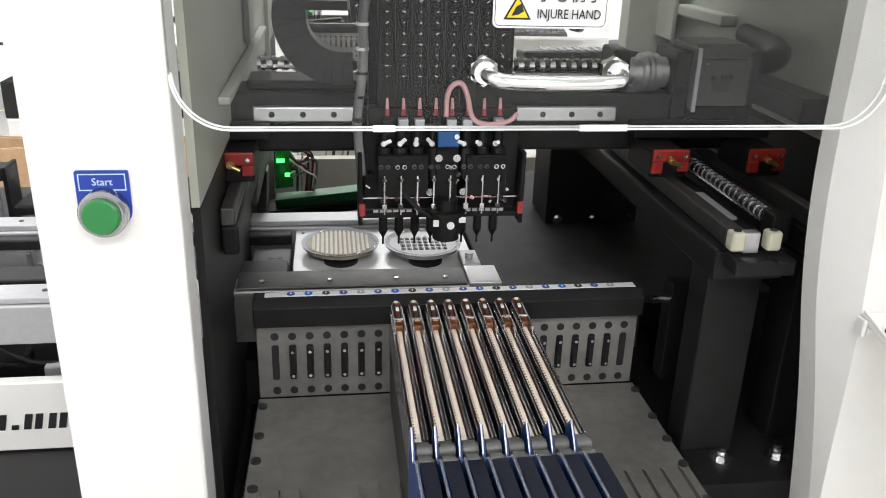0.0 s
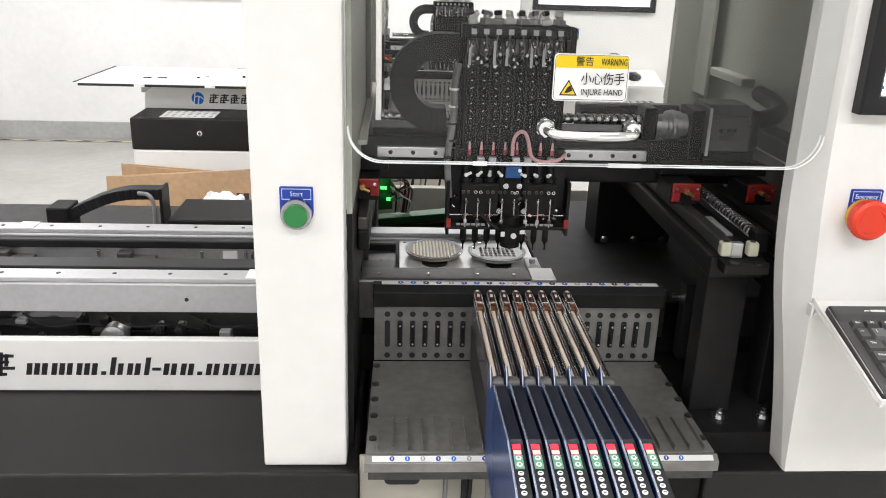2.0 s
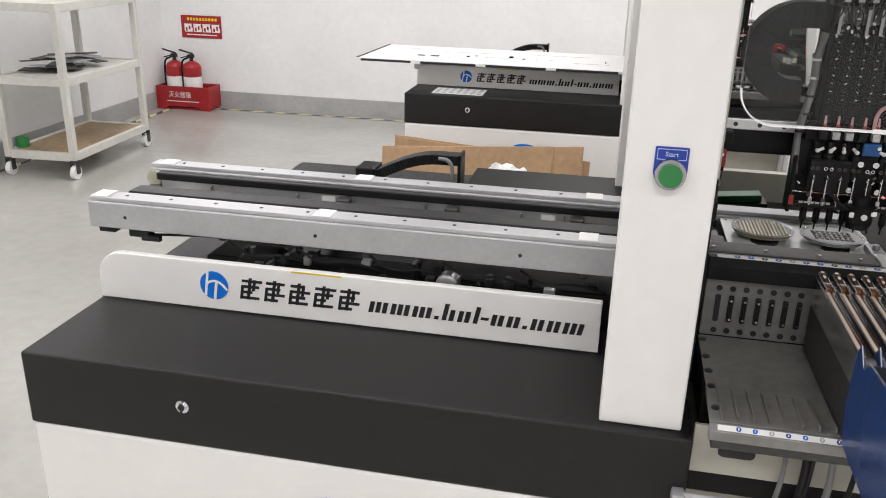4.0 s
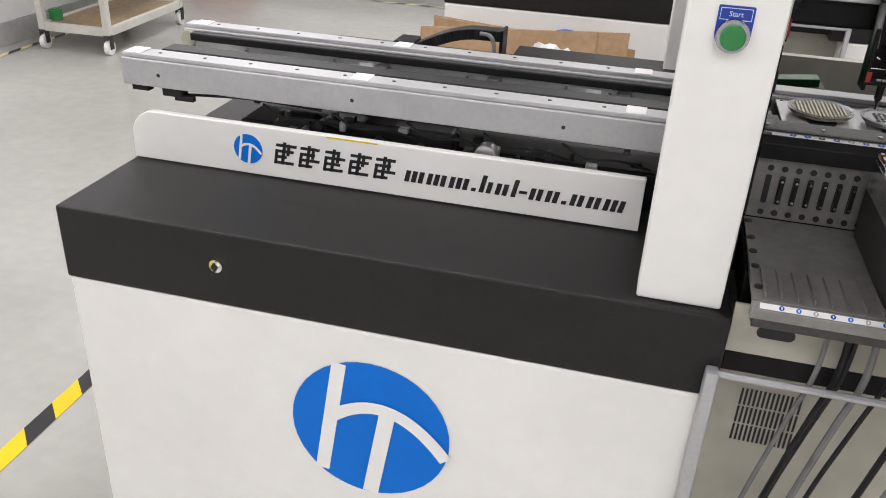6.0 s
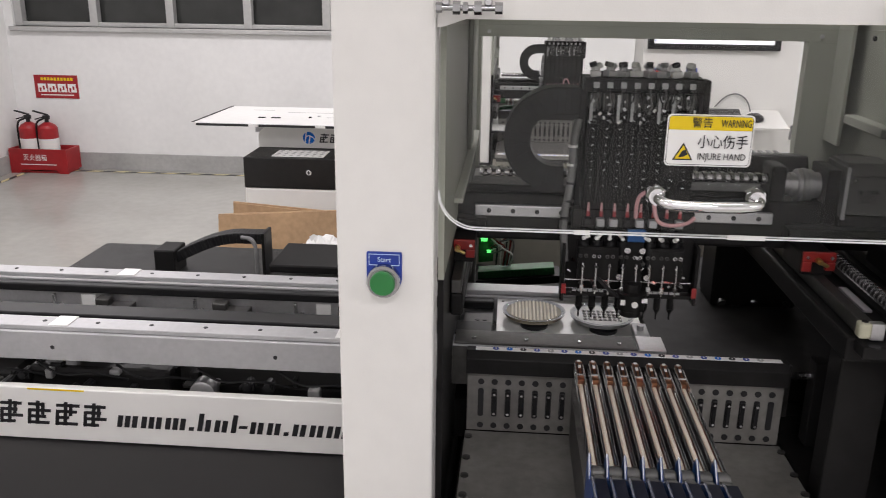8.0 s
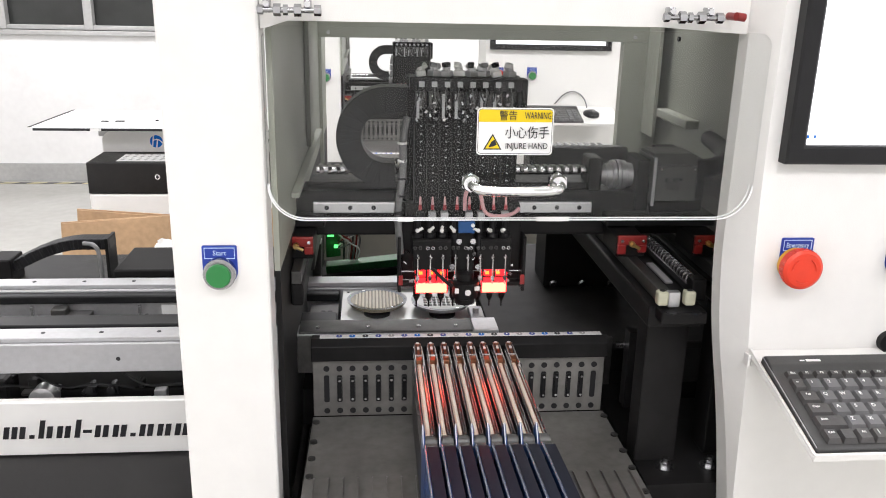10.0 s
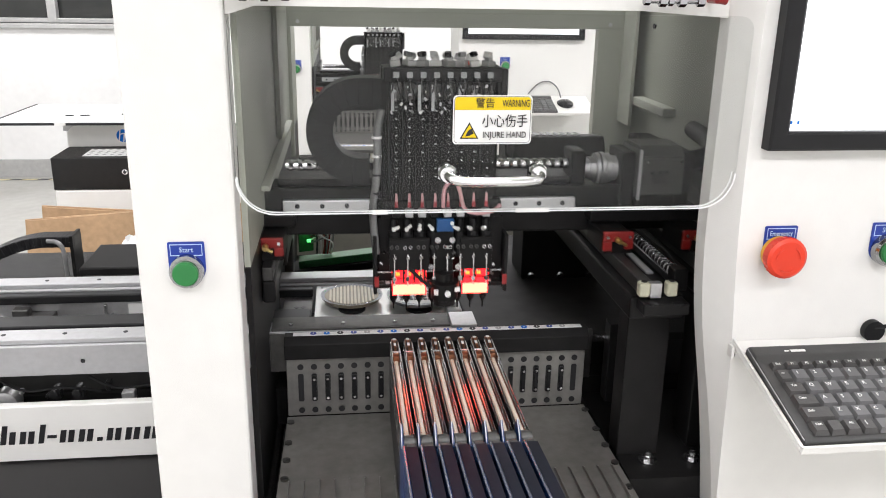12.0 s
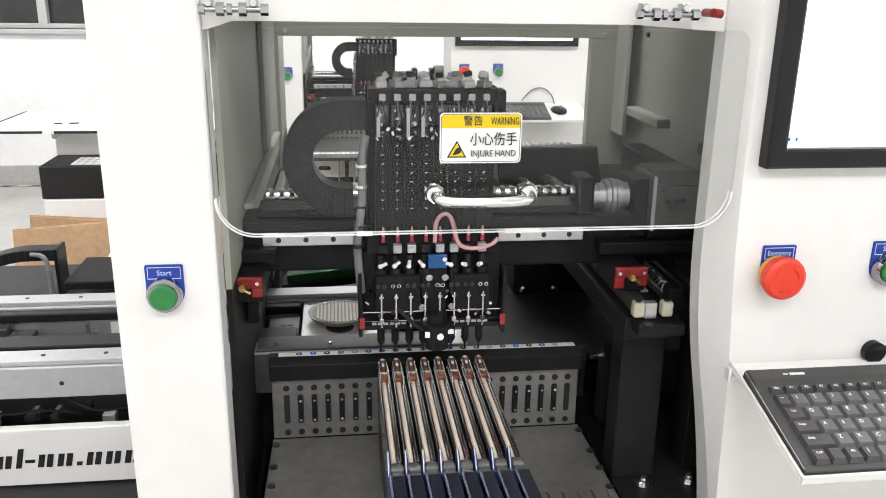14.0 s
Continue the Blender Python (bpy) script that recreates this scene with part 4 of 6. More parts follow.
    part("board_lamp", join(bx(0.024, 0.042, 0.546, 0.551, 0.922, 0.929), bx(0.024, 0.034, 0.546, 0.551, 0.903, 0.907), bx(0.028, 0.044, 0.546, 0.551, 0.938, 0.942), bx(0.034, 0.040, 0.546, 0.551, 0.884, 0.888)), GREENLED, gb, "lit green lamps")
    part("board_tray", turned(bx(-0.01, 0.11, -0.01, 0.02, -0.012, 0.0, 0.001), pose(0.03, 0.55, 0.855, 0, -6, 0)), PCBGREEN, root)
    part("board_shelf", turned(bx(-0.02, 0.12, -0.01, 0.04, -0.012, 0.0, 0.001), pose(0.03, 0.548, 0.841, 0, -6, 0)), BLACK, root)
    rnd = random.Random(5)
    for i in range(12):
        x, z = 0.040, 0.88 + 0.005 * i
        a, c = rnd.uniform(0.01, 0.04), rnd.uniform(-0.03, 0.03)
        part("board_wire", tube([(x, 0.556, z), (x + a * 0.5, 0.545 + c * 0.2, z + c * 0.5), (x + a, 0.55, z + c), (x + a * 0.8, 0.56, 0.86)], 0.0014, 5), (CABLE, PALE, REDPART, INK)[i % 4], gb)


def gantry(root):
    g = part("gantry_beam", bx(0.0, 0.50, 0.246, 0.30, 1.000, 1.055, 0.003), BLACK, root, "black travelling gantry beam")
    r = part("linear_rail", bx(0.026, 0.360, 0.238, 0.2455, 1.030, 1.043, 0.001), ALU, g, "steel linear rail with holes")
    for i in range(12):
        part("rail_hole", cyl((0.042 + i * 0.0275, 0.2374, 1.0365), (0.042 + i * 0.0275, 0.2384, 1.0365), 0.0028, seg=10), INK, g)
    scr = cyl((0.03, 0.262, 1.078), (0.375, 0.262, 1.078), 0.0052, seg=14)
    for i in range(34):
        scr = join(scr, turned(cyl((-0.0024, 0, 0), (0.0024, 0, 0), 0.0066, seg=12), pose(0.034 + i * 0.010, 0.262, 1.078, 0, 0, 22)))
    part("cross_screw", scr, STEEL, g, "steel cross ball screw")
    part("cover_strip", bx(0.02, 0.36, 0.252, 0.30, 1.0555, 1.064, 0.002), BLACK, g)
    part("bearing_block", bx(0.355, 0.372, 0.245, 0.285, 1.0555, 1.095, 0.003), BLACK, g)
    part("coupling", join(cyl((0.379, 0.262, 1.072), (0.385, 0.262, 1.072), 0.0135, seg=28), cyl((0.3865, 0.262, 1.072), (0.3905, 0.262, 1.072), 0.0180, seg=28), cyl((0.392, 0.262, 1.072), (0.396, 0.262, 1.072), 0.0190, seg=28), cyl((0.3975, 0.262, 1.072), (0.4035, 0.262, 1.072), 0.0175, seg=28), cyl((0.373, 0.262, 1.072), (0.412, 0.262, 1.072), 0.0115, seg=28), cyl((0.405, 0.262, 1.072), (0.4115, 0.262, 1.072), 0.0145, seg=28)), ALU, g, "ribbed aluminium coupling", True)
    m = part("servo_motor", bx(0.4330, 0.484, 0.230, 0.292, 1.046, 1.0895, 0.002), MOTORGREY, g, "grey cast square servo motor")
    part("motor_flange", bx(0.4295, 0.4325, 0.231, 0.290, 1.042, 1.099, 0.001), MOTORGREY, m)
    part("flange_edge", bx(0.4293, 0.4327, 0.2275, 0.2308, 1.041, 1.0995, 0.0006), ALUPAINT, m)
    part("motor_bracket", bx(0.414, 0.4290, 0.240, 0.295, 1.031, 1.094, 0.002), BLACK, m)
    part("motor_cover", prism([(0.2296, 1.0897), (0.2296, 1.0915), (0.246, 1.1015), (0.29, 1.1015), (0.29, 1.0897)], "x", 0.4340, 0.4835, 0.0008), MOTORGREY, m)
    for x in (0.439, 0.4795):
        part("motor_screw", cyl((x, 0.2282, 1.0855), (x, 0.2302, 1.0855), 0.0016, seg=8), STEEL, m)
    part("rating_plate", bx(0.4460, 0.4640, 0.2293, 0.2298, 1.060, 1.071), DARKSTEEL, m)
    part("rating_mark", join(cyl((0.4460, 0.2288, 1.0725), (0.4460, 0.2298, 1.0725), 0.0026, seg=12), bx(0.4535, 0.4565, 0.2290, 0.2298, 1.071, 1.075), bx(0.4575, 0.4600, 0.2290, 0.2298, 1.071, 1.075), bx(0.4615, 0.4655, 0.2290, 0.2298, 1.071, 1.0755)), INK, m)
    part("motor_foot", bx(0.4295, 0.478, 0.235, 0.285, 1.0305, 1.0455, 0.002), BLACK, g)
    part("motor_cap", bx(0.4842, 0.497, 0.234, 0.288, 1.046, 1.096, 0.004), BLACKPL, g)
    part("motor_hose", tube([(0.49, 0.26, 1.078), (0.53, 0.27, 1.082), (0.565, 0.33, 1.085), (0.585, 0.45, 1.085)], 0.012, 10), BLACKPL, g, smooth=True)
    for x in (0.3955, 0.487, 0.012):
        part("carriage", bx(x - 0.017, x + 0.017, 0.1852, 0.245, 0.9905, 1.0145, 0.002), BLACK, g, "black slide carriage")
        part("red_end_plate", join(bx(x - 0.0172, x + 0.0172, 0.1805, 0.185, 1.006, 1.0175, 0.0015), bx(x - 0.0172, x - 0.007, 0.1805, 0.185, 0.995, 1.0062, 0.001), bx(x + 0.007, x + 0.0172, 0.1805, 0.185, 0.997, 1.0062, 0.001)), REDPART, g, "red carriage end plate")
        part("carriage_bolt", join(cyl((x - 0.0015, 0.1740, 1.0085), (x - 0.0015, 0.1805, 1.0085), 0.0036, seg=6), cyl((x - 0.0015, 0.1705, 1.0085), (x - 0.0015, 0.1740, 1.0085), 0.0022, seg=10), cyl((x - 0.0015, 0.1725, 1.0085), (x + 0.0065, 0.1725, 1.0045), 0.0020, seg=8)), BRASS, g, "brass grease nipple", True)
        for a in (-0.0125, 0.0125):
            part("plate_screw", cyl((x + a, 0.1790, 1.0115), (x + a, 0.1805, 1.0115), 0.0019, seg=8), STEEL, g)
    part("carriage_plate", bx(0.375, 0.51, 0.225, 0.30, 1.016, 1.03, 0.002), BLACK, g)
    part("carriage_plate", bx(0.0, 0.04, 0.225, 0.30, 1.016, 1.03, 0.002), BLACK, g)
    return g


def pick_head(root):
    h = part("pick_head", join(bx(0.098, 0.240, 0.222, 0.236, 0.955, 1.045, 0.002), bx(0.105, 0.233, 0.222, 0.236, 1.0452, 1.193, 0.002)), BLACK, root, "black eight-nozzle placement head")
    C = [0.1685 + (i - 3.5) * 0.0146 for i in range(8)]
    for i in range(8):
        x = 0.16875 + (i - 3.5) * 0.0140
        part("z_motor", join(bx(x - 0.00685, x + 0.00685, 0.200, 0.2215, 1.052, 1.160, 0.0005), bx(x - 0.0060, x + 0.0060, 0.1978, 0.2, 1.07, 1.155, 0.0005)), BLACK, h)
        dots = bmesh.new()
        for k in range(9):
            w = 0.0006 + 0.0003 * ((i * 5 + k * 3) % 4)
            dots = join(dots, turned(bx(-w, w, 0.1972, 0.1977, -0.0004, 0.0004), pose(x, 0, 1.0785 + k * 0.0088, 0, 18 * ((i + k * 2) % 5 - 2), 0)))
        part("motor_marks", dots, ALU, h)
        part("valve", join(bx(x - 0.0058, x + 0.0058, 0.197, 0.222, 1.1605, 1.1775, 0.0008), bx(x - 0.005, x + 0.003, 0.1945, 0.197, 1.163, 1.175)), DARKSTEEL, h, "grey solenoid valve")
        part("valve_label", bx(x - 0.003, x + 0.003, 0.1938, 0.1944, 1.183, 1.189), ALUPAINT, h)
        tilt = (-18, 12, -6, 20, -14, 8, 24, -10)[i]
        part("air_elbow", turned(join(bx(-0.0052, 0.0052, -0.006, 0.006, 0.0, 0.0065, 0.001), cyl((0, 0, 0.006), (0.001, 0, 0.0105), 0.0042, seg=10), cyl((0.0005, 0, 0.0085), (0.0068, 0.002, 0.0115), 0.0034, seg=10)), pose(x, 0.21, 1.1932, 0, tilt * 0.4, 30 * i)), (PALE, ALU, ALUPAINT)[i % 3], h, "silver push-in air elbow")
        part("elbow_cap", turned(bx(-0.0038, 0.0038, -0.004, 0.003, 0.0, 0.0052, 0.001), pose(x - 0.003 + 0.001 * (i % 3), 0.206, 1.2035, 0, tilt, 20 * i)), (BLACKPL, CABLE, BLACKPL, PALE)[i % 4], h)
        for k in range(7):
            q = (i * 7 + k * 5) % 11
            px, pz = x - 0.0052 + 0.0010 * q, 1.1475 + 0.0043 * k + 0.0006 * (q % 3)
            part("valve_terminal", turned(bx(-0.0018, 0.0018, 0.0, 0.0012, -0.0008, 0.0009 + 0.0004 * (q % 4)), pose(px, 0.1932, pz, 0, 25 * (q - 5), 0)), (ALU, CABLE, PALE, STEEL, INK)[(i + k) % 5], h)
        for k in range(3):
            sx = x + (k - 1) * 0.003
            part("valve_wire", tube([(sx, 0.199, 1.186), (sx + 0.003 * math.sin(i + k * 2), 0.190, 1.176), (sx - 0.003 * math.cos(2 * i + k), 0.194, 1.166), (sx, 0.198, 1.158)], 0.0009, 5), (INK, CABLE, BLACKPL)[k], h)
        part("red_fitting", join(cyl((x, 0.195, 1.0455), (x, 0.195, 1.0515), 0.0021, 0.0017, seg=10)), REDFIT, h)
        part("hose_barb", cyl((x, 0.195, 1.0515), (x, 0.195, 1.0605), 0.0016, 0.0010, seg=8), PINK, h)
        part("regulator", join(bx(x - 0.0042, x + 0.0042, 0.193, 0.202, 1.034, 1.0425, 0.0008), cyl((x, 0.1915, 1.038), (x, 0.193, 1.038), 0.0028, seg=10)), ALUPAINT if i % 3 else BLACKPL, h)
        part("white_fitting", turned(join(cyl((0, 0, 0), (0.0065, 0, 0.003), 0.0018, seg=8), ball((0, 0, 0), 0.0025)), pose(x - 0.003, 0.193, 1.021, 0, 0, 40 * i)), PALE, h, smooth=True)
        if i % 3 != 1:
            part("valve_plate", bx(x - 0.0056, x - 0.0024, 0.1925, 0.1930, 1.149, 1.176, 0.0003), ALUPAINT, h)
        x = C[i]
        part("air_cylinder", join(cyl((x, 0.204, 0.990), (x, 0.204, 1.016), 0.0066, seg=16), cyl((x, 0.204, 0.986), (x, 0.204, 0.990), 0.0045, seg=12), cyl((x, 0.204, 1.016), (x, 0.204, 1.03), 0.004, seg=12)), BLACKPL, h, smooth=True)
        part("guide_rod", cyl((x, 0.1912, 0.957), (x, 0.1912, 0.993), 0.0010, seg=8), STEEL, h)
        part("clevis", join(bx(x - 0.0022, x + 0.0022, 0.1902, 0.1928, 0.9615, 0.9665, 0.0006), cyl((x, 0.1890, 0.964), (x, 0.1902, 0.964), 0.0014, seg=8)), (STEEL, DARKSTEEL, ALU)[i % 3], h)
        part("rod_nut", cyl((x, 0.1912, 0.988), (x, 0.1912, 0.9905), 0.0024, seg=6), STEEL, h)
        part("port_ring", join(cyl((x - 0.003, 0.1915, 1.0005), (x - 0.003, 0.1932, 1.0005), 0.0021, seg=12), cyl((x + 0.003, 0.1915, 1.0005), (x + 0.003, 0.1932, 1.0005), 0.0021, seg=12)), (DARKSTEEL, STEEL, MOTORGREY)[i % 3], h)
        part("port_hole", join(cyl((x - 0.003, 0.1908, 1.0005), (x - 0.003, 0.1916, 1.0005), 0.0012, seg=10), cyl((x + 0.003, 0.1908, 1.0005), (x + 0.003, 0.1916, 1.0005), 0.0012, seg=10)), INK, h)
        part("nozzle", join(cyl((x, 0.210, 0.936), (x, 0.210, 0.951), 0.0040, seg=12), cyl((x, 0.210, 0.929), (x, 0.210, 0.936), 0.0012, 0.0048, seg=12), cyl((x, 0.210, 0.922), (x, 0.210, 0.929), 0.0010, seg=8)), BLACK, h, "black suction nozzle", True)
    part("top_bracket", bx(0.1068, 0.2307, 0.1985, 0.2215, 1.178, 1.193, 0.001), BLACK, h)
    part("manifold", bx(0.104, 0.236, 0.206, 0.2215, 1.030, 1.050, 0.001), BLACK, h)
    part("bracket_ear", bx(0.2310, 0.2380, 0.2, 0.222, 1.14, 1.192, 0.002), BLACK, h)
    part("lower_body", bx(0.100, 0.240, 0.212, 0.2215, 0.955, 1.03, 0.001), BLACK, h)
    for x in (0.0945, 0.2405):
        part("side_cheek", bx(x, x + 0.004, 0.196, 0.2215, 0.945, 1.012, 0.001), BLACK, h)
    rnd = random.Random(23)
    for i in range(26):
        px, pz = rnd.uniform(0.101, 0.238), rnd.uniform(0.972, 1.0)
        if 0.110 < px < 0.158 or 0.188 < px < 0.228:
            pz = rnd.uniform(0.9635, 0.978)
        part("small_fitting", turned(join(cyl((0, 0, 0), (rnd.uniform(0.002, 0.005), 0, 0.001), rnd.uniform(0.0011, 0.0022), seg=8)), pose(px, 0.1975, pz, 0, rnd.uniform(-60, 60), rnd.uniform(-40, 40))), (STEEL, ALU, BLACKPL, DARKSTEEL, STEEL)[i % 5], h)
    part("bottom_bar", bx(0.0945, 0.2445, 0.200, 0.2115, 0.9505, 0.9555, 0.001), BLACK, h)
    for x0, x1 in ((0.108, 0.150), (0.192, 0.228)):
        part("link_strip", join(*[bx(x0 + k * 0.006, x0 + k * 0.006 + 0.0045, 0.1995, 0.2005, 0.9562, 0.9585) for k in range(int((x1 - x0) / 0.006))]), ALUPAINT, h)
    part("cross_rod", cyl((0.099, 0.2025, 0.969), (0.240, 0.2025, 0.969), 0.0009, seg=8), STEEL, h)
    part("side_lamp", join(bx(0.0955, 0.1005, 0.1935, 0.196, 0.955, 0.966)), SIDERED, h, "small red side lamp")
    part("side_lamp", join(bx(0.2385, 0.2435, 0.1935, 0.196, 0.955, 0.966)), SIDERED, h, "small red side lamp")
    part("blue_tag", bx(0.1635, 0.1825, 0.190, 0.196, 1.0185, 1.0325, 0.001), TAGBLUE, h, "dark blue tag block")
    part("tag_dot", cyl((0.180, 0.189, 1.028), (0.180, 0.1905, 1.028), 0.0022, seg=12), PALE, h)
    part("camera_mount", bx(0.163, 0.183, 0.197, 0.2, 0.970, 1.018, 0.001), BLACK, h)
    for x, z in ((0.165, 1.008), (0.181, 1.008), (0.158, 0.977), (0.188, 0.977)):
        part("mount_screw", join(cyl((x, 0.1925, z), (x, 0.196, z), 0.0034, seg=14), cyl((x, 0.1920, z), (x, 0.1926, z), 0.0016, seg=6)), STEEL, h)
    part("head_camera", join(cyl((0.173, 0.192, 0.9415), (0.173, 0.192, 0.957), 0.0150, seg=26), cyl((0.173, 0.192, 0.957), (0.173, 0.192, 0.961), 0.0165, seg=26), cyl((0.173, 0.194, 0.961), (0.173, 0.194, 0.971), 0.0105, seg=20), cyl((0.173, 0.192, 0.934), (0.173, 0.192, 0.940), 0.0120, seg=26)), BLACK, h, "round black camera", True)
    part("camera_sticker", join(cyl((0.175, 0.1755, 0.951), (0.175, 0.1772, 0.951), 0.0034, seg=14), bx(0.160, 0.168, 0.1795, 0.1805, 0.949, 0.955), bx(0.183, 0.189, 0.1805, 0.1815, 0.952, 0.957)), PALE, h)
    part("camera_lead", tube([(0.158, 0.185, 0.956), (0.148, 0.186, 0.963), (0.135, 0.194, 0.975), (0.122, 0.197, 0.982)], 0.0022, 8), BLACKPL, h, smooth=True)
    part("pink_hose", tube([(0.170, 0.190, 1.046), (0.170, 0.190, 1.066), (0.176, 0.188, 1.075), (0.183, 0.188, 1.075), (0.188, 0.190, 1.064), (0.192, 0.190, 1.043), (0.205, 0.190, 1.038), (0.226, 0.193, 1.040), (0.234, 0.198, 1.046)], 0.0022, 10), PINK, h, "pink air hose", True)
    part("cable_sleeve", tube([(0.104, 0.198, 1.150), (0.099, 0.196, 1.125), (0.1005, 0.196, 1.10), (0.098, 0.196, 1.07), (0.094, 0.20, 1.045), (0.0955, 0.205, 1.02), (0.098, 0.205, 0.99)], 0.0042, 10), CABLE, h, "grey strapped cable sleeve", True)
    for z in (1.12, 1.10, 1.08, 1.06, 1.04):
        part("cable_tie", cyl((0.0992 - 0.004 * (z < 1.05), 0.197, z), (0.0992 - 0.004 * (z < 1.05), 0.197, z + 0.0025), 0.0054, seg=12), PALE if z > 1.09 else INK, h)
    # energy chain: a loop out of single links
    path = [(0.104, 1.167)] + [(0.082 + 0.0425 * math.cos(radians(a)), 1.1245 + 0.0425 * math.sin(radians(a))) for a in range(90, 271, 9)] + [(0.092, 1.082)]
    links_made = 0
    for (xa, za), (xb, zb) in zip(path, path[1:]):
        steps = max(1, round(math.hypot(xb - xa, zb - za) / 0.0075))
        for k in range(steps):
            u = (k + 0.5) / steps
            ang = math.degrees(math.atan2(zb - za, xb - xa))
            links_made += 1
            half = 0.016 if links_made % 2 else 0.0156
            part("chain_link", turned(bx(-0.0048, 0.0048, -half, half, -0.0140, 0.0140, 0.0004, 1), pose(xa + (xb - xa) * u, 0.225, za + (zb - za) * u, 0, -ang, 0)), BLACKPL, h)
    # strobe lamps of the head, always glowing: an added box hides them between flashes
    for x0, x1 in ((0.112, 0.156), (0.190, 0.226)):
        part("strobe_box", join(bx(x0, x1, 0.1930, 0.1948, 0.9735, 1.0085, 0.0006), bx(x0, x0 + 0.002, 0.1948, 0.1975, 0.9735, 1.0085), bx(x1 - 0.002, x1, 0.1948, 0.1975, 0.9735, 1.0085), bx(x0, x1, 0.1930, 0.1982, 1.0087, 1.0105), bx(x0, x1, 0.1976, 0.1982, 0.9735, 1.0085)), BLACK, h)
    lamps = []
    for x0, x1, n in ((0.115, 0.153, 3), (0.193, 0.223, 2)):
        s = part("strobe_lamp", bx(x0, x1, 0.1962, 0.1972, 0.9740, 1.0072), STROBE, h, "red strobe lamp bar")
        part("strobe_core", bx(x0 + 0.001, x1 - 0.001, 0.1951, 0.1961, 0.9745, 0.9862, 0.0004), STROBEHOT, s, "white-hot lower strip")
        for k in range(n + 1):
            part("lamp_rib", bx(x0 + 0.0002 + k * (x1 - x0 - 0.003) / n, x0 + 0.0022 + k * (x1 - x0 - 0.003) / n, 0.1950, 0.1961, 0.9880, 1.0070), BLACKPL, s)
        part("lamp_rib", bx(x0, x1, 0.1953, 0.1961, 0.9932, 0.9946), BLACKPL, s)
        for k in range(n):
            part("strobe_diode", bx(x0 + 0.0042 + k * 0.0125, x0 + 0.0085 + k * 0.0125, 0.1952, 0.1961, 0.9970, 1.0005), AMBERLED, s, "amber diode")
        lamps.append(s)
    return h, lamps


cabinets(machine)
housing(machine)
console_fittings(machine)
logo_panel(machine)
rails(machine)
door(machine)
feeder_bank(machine)
interior(machine)
beam = gantry(machine)
head, strobes = pick_head(machine)
second = copy_thing(machine, pose(0.0, 1.89, 0.0))
for ob in [o for o in second.children_recursive if o.name.startswith("acrylic_door")]:
    for o in (*ob.children_recursive, ob):
        bpy.data.objects.remove(o)
for ob in [o for o in second.children if o.name.startswith(("rear_cover", "cover_vent"))]:
    bpy.data.objects.remove(ob)
for ob in [o for o in second.children if o.name.startswith("pick_head")]:
    ob.location.x = 0.062
for ob in second.children:
    kind = ob.name.split(".")[0]
    if kind in ("pick_head", "gantry_beam", "slide_beam", "slide_post", "post"):
        ob.location.z = -0.078
    elif kind == "button_plate":
        ob.location.z = -0.014
    elif kind == "monitor":
        ob.location.z = -0.031
    elif kind in ("keyboard_tray", "tray_hinge"):
        ob.location.z = -0.019
for ob in second.children:
    if ob.name.split(".")[0] in ("front_rail", "back_rail", "belt_bar", "under_bar", "cross_link", "rail_end_block", "rail_pulley", "rail_channel", "pusher_plate"):
        ob.location.z = -0.0495
tagged(second, "second white and black pick-and-place machine standing behind the first", "machine")


